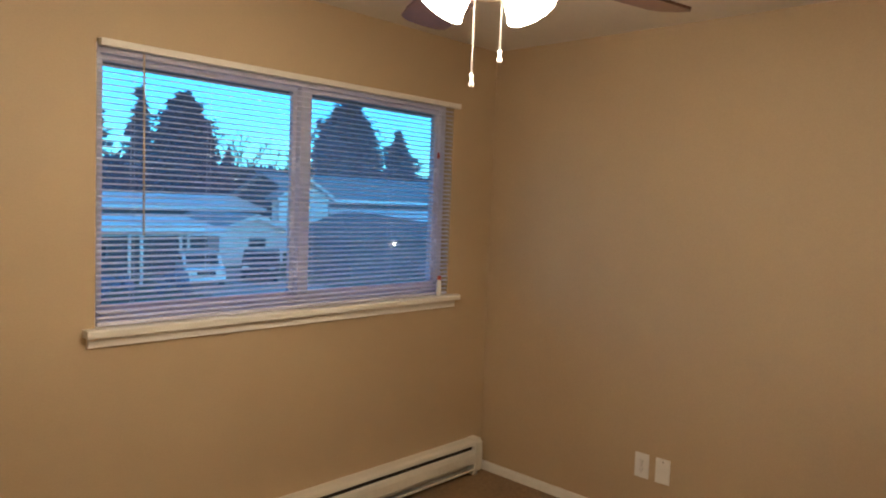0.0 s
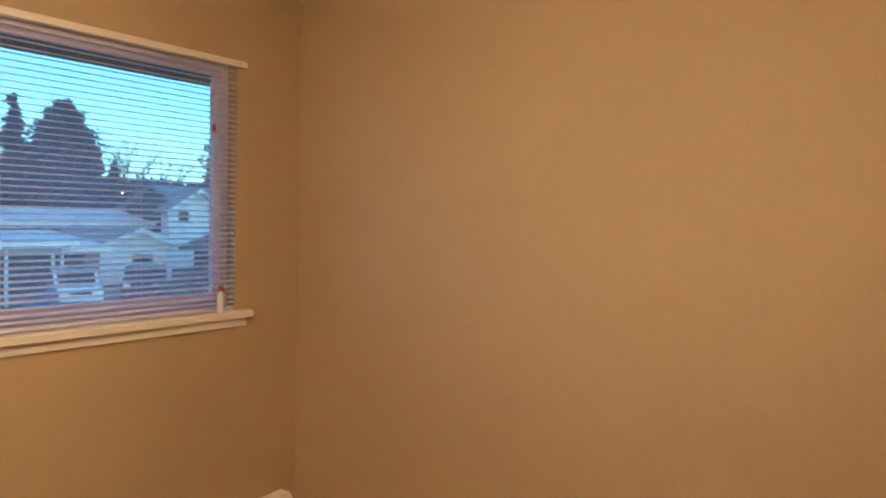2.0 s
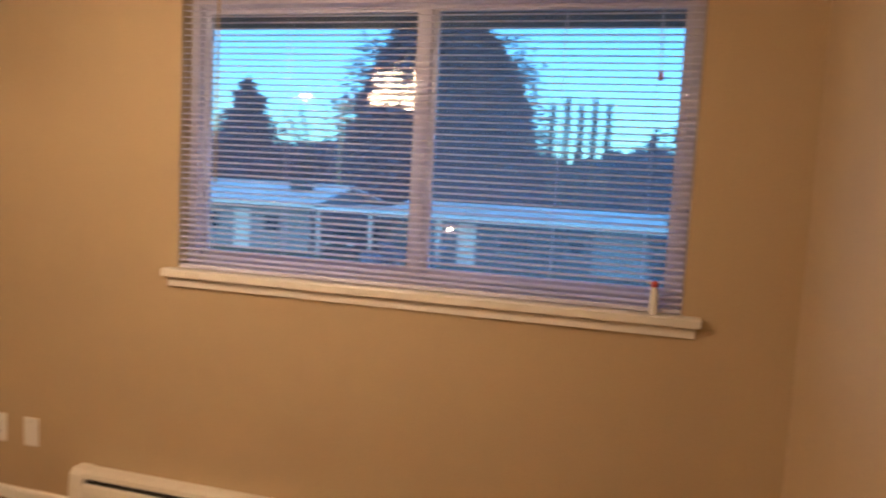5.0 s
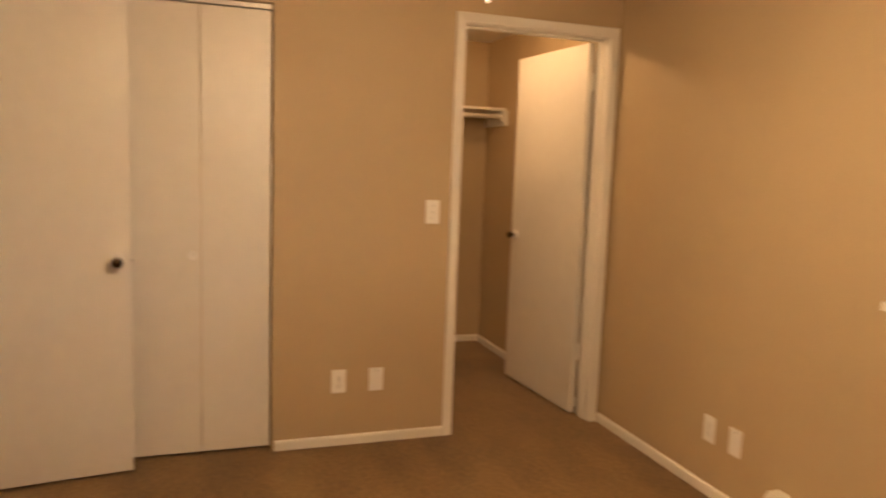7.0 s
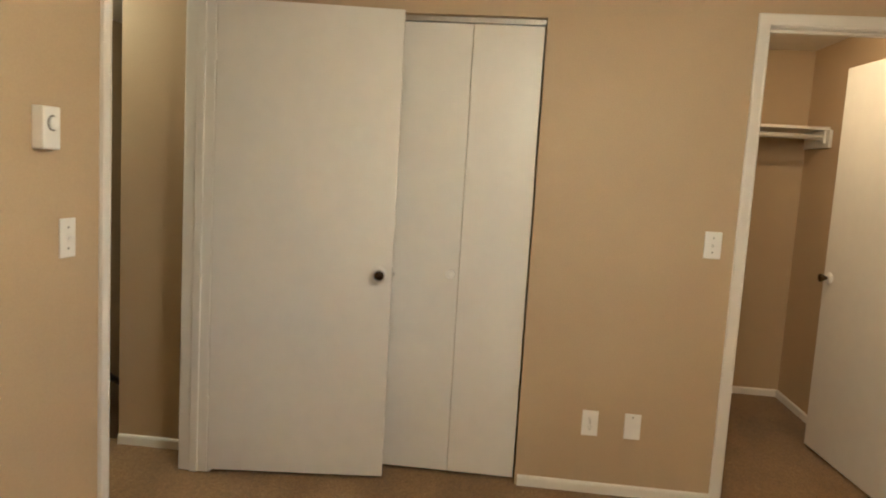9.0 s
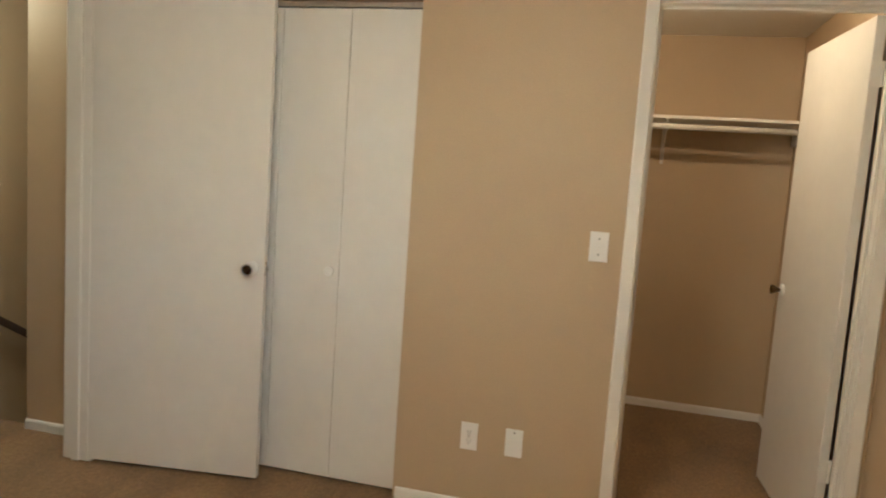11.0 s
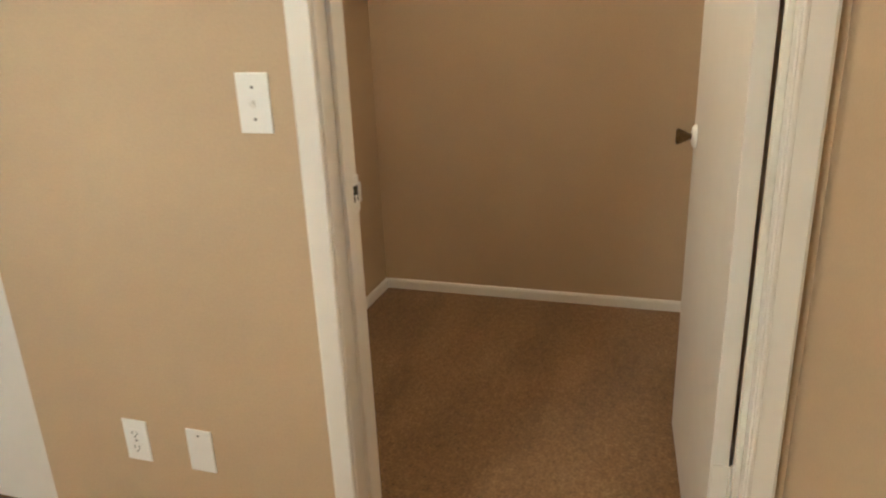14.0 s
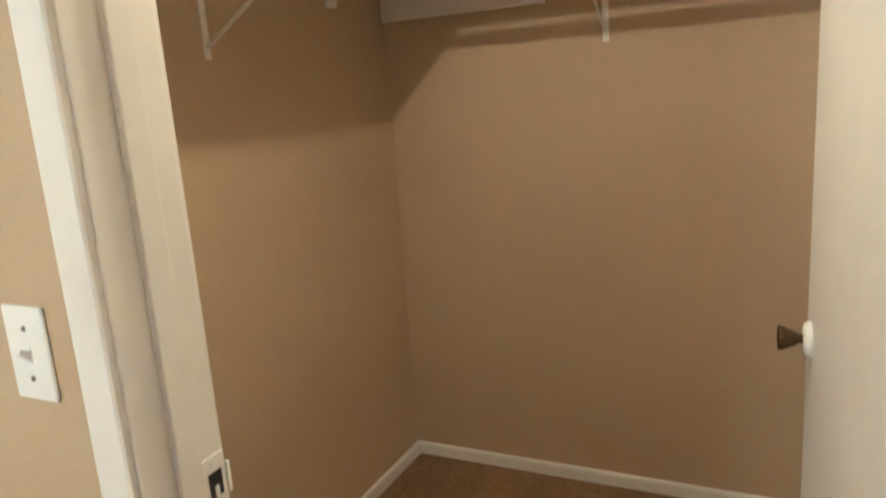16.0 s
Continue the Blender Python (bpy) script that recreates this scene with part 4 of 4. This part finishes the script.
def hip_house(label, x0, x1, y0, y1, eave_z, ra, rb, ridge_z, side, roof):
    """A low house under a hipped roof whose ridge runs from ra to rb."""
    h = thing("house", label, "house", "houses across the street")
    part("wall", slab((x0, y0, GZ), (x1, y1, eave_z)), side, h)
    o, ym = 0.6, (y0 + y1) / 2
    bm = bmesh.new()
    low = [bm.verts.new(p) for p in ((x0 - o, y0 - o, eave_z + 0.01), (x1 + o, y0 - o, eave_z + 0.01), (x1 + o, y1 + o, eave_z + 0.01), (x0 - o, y1 + o, eave_z + 0.01))]
    rim = [bm.verts.new((v.co.x, v.co.y, eave_z + 0.16)) for v in low]
    p, q = bm.verts.new((ra, ym, ridge_z)), bm.verts.new((rb, ym, ridge_z))
    bm.faces.new(low)
    for i in range(4):
        bm.faces.new((low[i], low[(i + 1) % 4], rim[(i + 1) % 4], rim[i]))
    for f in ((rim[0], rim[1], q, p), (rim[1], rim[2], q), (rim[2], rim[3], p, q), (rim[3], rim[0], p)):
        bm.faces.new(f)
    part("roof", bm, roof, h)
    return h


h = hip_house("dark house under a broad hipped shingle roof", 24.6, 37.0, 27.0, 31.2, -0.72, 25.5, 27.0, 0.75, DARKSIDE, DARKROOF)
framed_window(h, 31.0, 32.4, 26.998, -2.0, -1.2)
part("porch_lamp", lathe([(0.0, 0.0), (0.08, 0.0), (0.08, 0.14), (0.0, 0.16)], 12, Matrix.Translation((27.6, 26.88, -1.05))), LAMP_OUT, h, "lit porch lamp")
h = low_house("large pale two-storey house with a gabled wing", 33.6, 62.0, 44.6, 10.0, 1.2, 3.3, DARKSIDE, GREYROOF, [(40.0, 42.0, 0.55, 1.1)], [], 0.5)
gable_house("", 31.0, 35.6, 43.6, 0.95, 1.45, 2.85, PALESIDE, GREYROOF, (31.8, 32.6, 0.55, 1.45), h)
part("lower_wall", slab((36.0, 39.2, GZ), (62.0, 44.0, -1.35)), SIDING, h)
part("lower_roof", prism([(38.6, -1.45), (38.6, -1.3), (44.3, 0.62), (44.3, 0.47)], 35.7, 62.3, 0), ROOF, h)
h = low_house("far house with a pale low roof", 20.0, 34.0, 50.0, 9.0, 0.2, 1.2, DARKSIDE, ROOF, [(24.0, 26.0, -1.4, -0.4)], [], 0.6)


def car(name, label, paint, at, turn, tall=0.0):
    c = thing(name, label, "car")
    m = Matrix.Translation(at) @ Matrix.Rotation(radians(turn), 4, "Z")
    def put(n, bm, ma, par=c, sm=False, lab=""):
        bmesh.ops.transform(bm, matrix=m, verts=bm.verts)
        return part(n, bm, ma, par, lab, sm)
    side = [(-2.2, 0.35), (-2.25, 0.75), (-2.1, 0.92 + tall * 0.2), (-1.05, 1.0 + tall * 0.25), (-0.45, 1.48 + tall), (1.15, 1.50 + tall), (1.85, 1.02 + tall * 0.3), (2.2, 0.92), (2.25, 0.45), (2.1, 0.32)]
    bm = prism(side, -0.86, 0.86, 1)
    bmesh.ops.bevel(bm, geom=bm.edges[:], offset=0.06, segments=2, affect="EDGES", profile=0.5)
    put("body", bm, paint)
    put("windscreen", prism([(-1.02, 1.03 + tall * 0.25), (-0.50, 1.45 + tall), (-0.53, 1.47 + tall), (-1.06, 1.05 + tall * 0.25)], -0.70, 0.70, 1), PANE)
    for y in (-0.875, 0.862):
        put("side_window", prism([(-0.80, 1.02 + tall * 0.25), (-0.42, 1.38 + tall), (1.08, 1.40 + tall), (1.60, 1.06 + tall * 0.3)], y, y + 0.013, 1), PANE)
    for x in (-1.35, 1.35):
        for y in (-0.88, 0.66):
            wm = Matrix.Translation((x, y, 0.33)) @ Matrix.Rotation(radians(-90), 4, "X")
            w = put("wheel", lathe([(0.0, 0.0), (0.30, 0.0), (0.33, 0.04), (0.33, 0.18), (0.30, 0.22), (0.0, 0.22)], 20, wm), RUBBER)
            put("rim", lathe([(0.0, -0.006), (0.19, -0.006), (0.19, 0.226), (0.0, 0.226)], 16, wm), STEEL, w)
    put("grille", slab((-2.275, -0.40, 0.66), (-2.235, 0.40, 0.80), 0.01), DARK)
    put("bumper", slab((-2.31, -0.84, 0.40), (-2.20, 0.84, 0.56), 0.03), paint)
    put("rear_bumper", slab((2.20, -0.84, 0.42), (2.31, 0.84, 0.58), 0.03), paint)
    for y in (-0.62, 0.62):
        put("headlight", slab((-2.27, y - 0.16, 0.70), (-2.20, y + 0.16, 0.84), 0.02), PLASTIC)
    return c


car("parked_car", "pale parked car in front of the carport", CARWHITE, (16.9, 28.6, GZ + 0.03), 70)
car("parked_car", "dark parked car beside the gabled garage", CARDARK, (20.7, 29.4, GZ), 55)
car("parked_car", "dark parked car under the far carport", CARDARK, (-10.7, 32.4, GZ), 90)


def hedge(label, x0, x1, y, h, seed):
    rnd = random.Random(seed)
    bm = bmesh.new()
    for i in range(int((x1 - x0) * 5)):
        p = Vector((rnd.uniform(x0, x1), y + rnd.uniform(-0.5, 0.5), GZ + rnd.uniform(0.1, h)))
        bmesh.ops.create_icosphere(bm, subdivisions=1, radius=rnd.uniform(0.18, 0.4), matrix=Matrix.Translation(p) @ Matrix.Diagonal((1, 1, 0.8, 1)))
    for v in bm.verts:
        v.co += Vector((rnd.uniform(-0.1, 0.1), rnd.uniform(-0.1, 0.1), rnd.uniform(-0.08, 0.08)))
    return tagged(part("hedge", bm, HAZED_NEEDLE), label, "hedge", kind="stuff")


hedge("low dark hedge at the front of the lawn", 9.5, 15.0, 25.5, 0.9, 4)
hedge("clipped dark shrubs in front of the house", -8.6, -5.0, 29.0, 1.1, 5)
hedge("dark shrubs beside the dark house", 29.0, 34.0, 25.8, 1.0, 6)


def tri_cloud(name, tris, material, parent):
    me = bpy.data.meshes.new(name)
    v = [p for t in tris for p in t]
    me.from_pydata(v, [], [(3 * i, 3 * i + 1, 3 * i + 2) for i in range(len(tris))])
    me.materials.append(material)
    ob = new(name, me)
    ob.parent = parent
    return ob


def conifer(x, y, top, half, seed, label, dome=1.0, ragged=0.35, n=7000, low=0.4):
    """A conifer: trunk, limbs and a crown of small sprays set along drooping boughs. dome above 1 rounds the outline."""
    rnd = random.Random(seed)
    t = thing("conifer_tree", label, "tree", "conifers behind the houses")
    part("trunk", lathe([(half * 0.10 + 0.12, GZ), (half * 0.07 + 0.08, GZ + (top - GZ) * 0.4), (0.05, top - 0.4), (0.0, top)], 9, Matrix.Translation((x, y, 0))), BARK, t)
    tris, hgt = [], top - GZ
    boughs = max(60, n // 48)
    for i in range(boughs):
        f = 1 - math.sqrt(rnd.random()) if dome <= 1.1 else 1 - rnd.random() ** 0.7
        f = min(f, 0.985)
        a = rnd.uniform(0, 2 * math.pi)
        w = (1 - f) ** 0.9 if dome <= 1.1 else (1 - f ** (1.0 + dome)) ** 0.62
        reach = half * w * (1 - ragged * rnd.random() ** 1.6 + ragged * 0.25) + 0.15
        z0 = GZ + low + (hgt - low) * f
        fall = -0.30 if dome <= 1.1 else 0.10
        rise = rnd.uniform(-0.12, 0.12) + fall
        k = 48 if dome <= 1.1 else 44
        for j in range(k):
            g = rnd.random() ** 0.75
            c = Vector((x + reach * g * math.cos(a), y + reach * g * math.sin(a), z0 + reach * g * rise + 0.10 * reach * g * g))
            spread = 0.16 * reach * (1.15 - g) + 0.10 + half * 0.03
            c += Vector((rnd.uniform(-1, 1) * spread, rnd.uniform(-1, 1) * spread, rnd.uniform(-0.8, 0.5) * spread))
            s = rnd.uniform(0.22, 0.55) * (0.5 + 0.5 * min(1.4, half / 4)) * (1.25 - 0.5 * g)
            out = Vector((math.cos(a) + rnd.uniform(-0.6, 0.6), math.sin(a) + rnd.uniform(-0.6, 0.6), rnd.uniform(-0.6, 0.25)))
            sd = Vector((-math.sin(a), math.cos(a), rnd.uniform(-0.6, 0.6)))
            tris.append((c + out * s, c + sd * s * 0.55, c - sd * s * 0.55 + Vector((0, 0, rnd.uniform(-0.25, 0.25)))))
    for j in range(n * (2 if dome > 1.1 else 1)):
        f = 1 - math.sqrt(rnd.random()) if dome <= 1.1 else 1 - rnd.random() ** 0.62
        w = 0.62 * (1 - f) if dome <= 1.1 else 0.90 * (1 - f ** (1.0 + dome)) ** 0.62
        a = rnd.uniform(0, 2 * math.pi)
        g = half * w * math.sqrt(rnd.uniform(0.15, 1.0)) * (1 - 0.35 * ragged * rnd.random())
        c = Vector((x + g * math.cos(a), y + g * math.sin(a), GZ + low + (hgt - low) * f * 0.985))
        s = rnd.uniform(0.25, 0.6) * (0.5 + 0.5 * min(1.4, half / 4))
        out = Vector((math.cos(a) + rnd.uniform(-0.5, 0.5), math.sin(a) + rnd.uniform(-0.5, 0.5), rnd.uniform(-0.7, 0.3)))
        sd = Vector((-math.sin(a), math.cos(a), rnd.uniform(-0.6, 0.6)))
        tris.append((c + out * s, c + sd * s * 0.6, c - sd * s * 0.6 + Vector((0, 0, rnd.uniform(-0.25, 0.25)))))
    for j in range(60):
        f = rnd.random() ** 1.5
        c = Vector((x + rnd.uniform(-0.1, 0.1) * (0.4 + f * 2), y + rnd.uniform(-0.1, 0.1), top - f * hgt * 0.16))
        s = 0.12 + 0.25 * f
        a = rnd.uniform(0, 6.283)
        tris.append((c + Vector((math.cos(a) * s, math.sin(a) * s, -0.15)), c + Vector((0, 0, s)), c + Vector((-math.sin(a) * s * 0.4, math.cos(a) * s * 0.4, 0))))
    tri_cloud("crown", tris, HAZED_NEEDLE, t)
    return t


conifer(20.8, 62, 10.1, 3.0, 12, "ragged dark conifer behind the house", ragged=0.7)
conifer(24.0, 62.5, 12.0, 3.4, 10, "tall ragged dark conifer in the tree row", ragged=0.7)
conifer(28.4, 62, 10.9, 3.2, 11, "ragged dark conifer behind the carport house", ragged=0.7)
conifer(33.0, 63, 11.1, 4.1, 13, "broad dark conifer with a pointed top", dome=1.25, ragged=0.55, n=9500)
conifer(51.9, 62, 12.5, 5.0, 14, "large rounded dark evergreen", dome=1.5, ragged=0.35, n=13000)
conifer(60.0, 62, 10.0, 6.6, 15, "dark pointed conifer beyond the wide roof", ragged=0.6, n=9000)
conifer(12.0, 62, 21.5, 9.8, 16, "very tall dense dark conifer", ragged=0.5, n=21000)
conifer(-14.6, 62, 17.5, 10.4, 17, "huge dense dome-shaped dark evergreen", dome=1.5, ragged=0.3, n=26000)
conifer(-21.8, 64, 12.3, 5.6, 18, "dark ragged conifer beside the dome-shaped evergreen", ragged=0.6, n=8000)
conifer(-34.7, 62, 10.7, 7.8, 19, "broad dark conifer behind the chimney house", dome=1.0, ragged=0.5, n=13000)
conifer(40.5, 68, 6.8, 2.0, 21, "small far dark conifer", ragged=0.6, n=2600)
conifer(4.4, 64, 6.8, 2.6, 22, "ragged dark conifer beside the poplars", ragged=0.6, n=3600)


def poplar(x, y, top, seed):
    """A bare poplar: straight trunk and a narrow broom of upright twigs."""
    rnd = random.Random(seed)
    t = thing("poplar_tree", "slim upright poplar with fine bare twigs", "tree", "poplars behind the houses")
    part("trunk", lathe([(0.16, GZ), (0.09, GZ + (top - GZ) * 0.6), (0.0, top)], 7, Matrix.Translation((x, y, 0))), TWIG, t)
    tris = []
    for _ in range(420):
        f = rnd.uniform(0.18, 0.97)
        a, ln = rnd.uniform(0, 2 * math.pi), rnd.uniform(0.7, 1.9) * (1.15 - f * 0.6)
        p = Vector((x, y, GZ + (top - GZ) * f * 0.93))
        q = p + Vector((math.cos(a) * ln * 0.42, math.sin(a) * ln * 0.42, ln))
        w = Vector((-math.sin(a), math.cos(a), 0)) * 0.035
        tris.append((p + w, p - w, q))
        for _ in range(3):
            r = p.lerp(q, rnd.uniform(0.3, 1.0))
            d = Vector((rnd.uniform(-0.3, 0.3), rnd.uniform(-0.3, 0.3), rnd.uniform(0.3, 0.7)))
            tris.append((r + w * 0.6, r - w * 0.6, r + d))
    tri_cloud("twigs", tris, TWIG, t)


for i, (px, ph) in enumerate(((-4.5, 8.9), (-3.2, 9.7), (-2.0, 9.2), (-0.8, 9.9), (0.4, 9.5))):
    poplar(px, 62.5 + i * 0.3, ph, 30 + i)


def bare_tree(x, y, top, seed, label):
    rnd = random.Random(seed)
    t = thing("bare_tree", label, "tree", "bare winter trees")
    segs = []

    def grow(p, d, ln, r, depth):
        q = p + d * ln
        segs.append((p, q, r, depth))
        if depth < 4:
            for _ in range(3 if depth < 3 else 2):
                nd = (d + Vector((rnd.uniform(-0.7, 0.7), rnd.uniform(-0.7, 0.7), rnd.uniform(-0.15, 0.5)))).normalized()
                grow(q, nd, ln * rnd.uniform(0.62, 0.8), r * 0.6, depth + 1)

    grow(Vector((x, y, GZ)), Vector((0, 0, 1)), (top - GZ) * 0.34, 0.22, 0)
    for nm, pick in (("trunk", lambda d: d == 0), ("branches", lambda d: d > 0)):
        bm = bmesh.new()
        for p, q, r, d in segs:
            if pick(d):
                u = (q - p).orthogonal().normalized()
                w = (q - p).normalized().cross(u)
                k = 5 if d < 2 else 3
                ra = [bm.verts.new(p + (u * math.cos(6.283 * i / k) + w * math.sin(6.283 * i / k)) * r) for i in range(k)]
                rb = [bm.verts.new(q + (u * math.cos(6.283 * i / k) + w * math.sin(6.283 * i / k)) * r * 0.6) for i in range(k)]
                for i in range(k):
                    bm.faces.new((ra[i], ra[(i + 1) % k], rb[(i + 1) % k], rb[i]))
        part(nm, bm, BARK, t)


bare_tree(36.0, 58, 7.2, 41, "bare spreading winter tree behind the roofs")
bare_tree(40.5, 60, 6.4, 42, "bare winter tree among the conifers")
bare_tree(-29.0, 64, 8.6, 43, "bare winter tree beyond the houses")
bare_tree(-20.0, 57, 9.0, 44, "bare winter tree beside the dome-shaped evergreen")


def far_wood():
    rnd = random.Random(8)
    tris = []
    for i in range(26000):
        x = rnd.uniform(-110, 130)
        hi = 4.4 + 1.5 * noise.noise(Vector((x * 0.13, 0, 0))) + 1.3 * noise.noise(Vector((x * 0.6, 3, 0)))
        z = GZ + (hi - GZ) * rnd.random() ** 0.8
        y = 72 + rnd.uniform(-3, 3)
        s = rnd.uniform(0.4, 1.0)
        c = Vector((x, y, z))
        tris.append((c + Vector((rnd.uniform(-s, s), rnd.uniform(-s, s), s)), c + Vector((s * 0.7, rnd.uniform(-s, s), -s * 0.5)), c + Vector((-s * 0.7, rnd.uniform(-s, s), -s * 0.5))))
    me = bpy.data.meshes.new("far_woods")
    me.from_pydata([p for t in tris for p in t], [], [(3 * i, 3 * i + 1, 3 * i + 2) for i in range(len(tris))])
    me.materials.append(HAZED_NEEDLE)
    tagged(new("far_woods", me), "dark belt of far trees along the horizon", "woods", kind="stuff")


far_wood()


def utility_pole():
    p = thing("utility_pole", "weathered wooden utility pole beside the street", "utility pole")
    part("pole", lathe([(0.16, GZ), (0.12, 7.4), (0.0, 7.42)], 12, Matrix.Translation((-20.3, 52, 0))), POLE, p)
    part("crossarm", slab((-21.2, 51.9, 6.6), (-19.4, 52.05, 6.78)), POLE, p)


utility_pole()


def street_lamp():
    s = thing("street_lamp", "lit street lamp on a dark pole among far trees", "street lamp")
    part("pole", rod((35.5, 57.0, GZ), (35.5, 57.0, 2.9), 0.06), RAIL, s)
    part("arm", rod((35.5, 57.0, 2.85), (34.9, 56.6, 2.95), 0.04), RAIL, s)
    part("lamp_head", lathe([(0.0, 0.0), (0.09, 0.0), (0.07, 0.07), (0.0, 0.08)], 12, Matrix.Translation((34.9, 56.6, 2.80))), LAMP_OUT, s, "lit lamp head")


street_lamp()
for zz, yy, sag in ((3.3, 46.0, 0.5), (2.7, 46.4, 0.5), (4.4, 52.0, 0.6)):
    cu = bpy.data.curves.new("overhead_cable", "CURVE")
    cu.dimensions, cu.bevel_depth = "3D", 0.018
    sp = cu.splines.new("POLY")
    sp.points.add(24)
    for k in range(25):
        f = k / 24
        sp.points[k].co = (-20 + 85 * f, yy, zz + 1.3 - sag * 4 * f * (1 - f), 1)
    cu.materials.append(FRAME_DARK)
    tagged(new("overhead_cable", cu), "thin dark overhead cable across the sky", "cable", kind="structure")
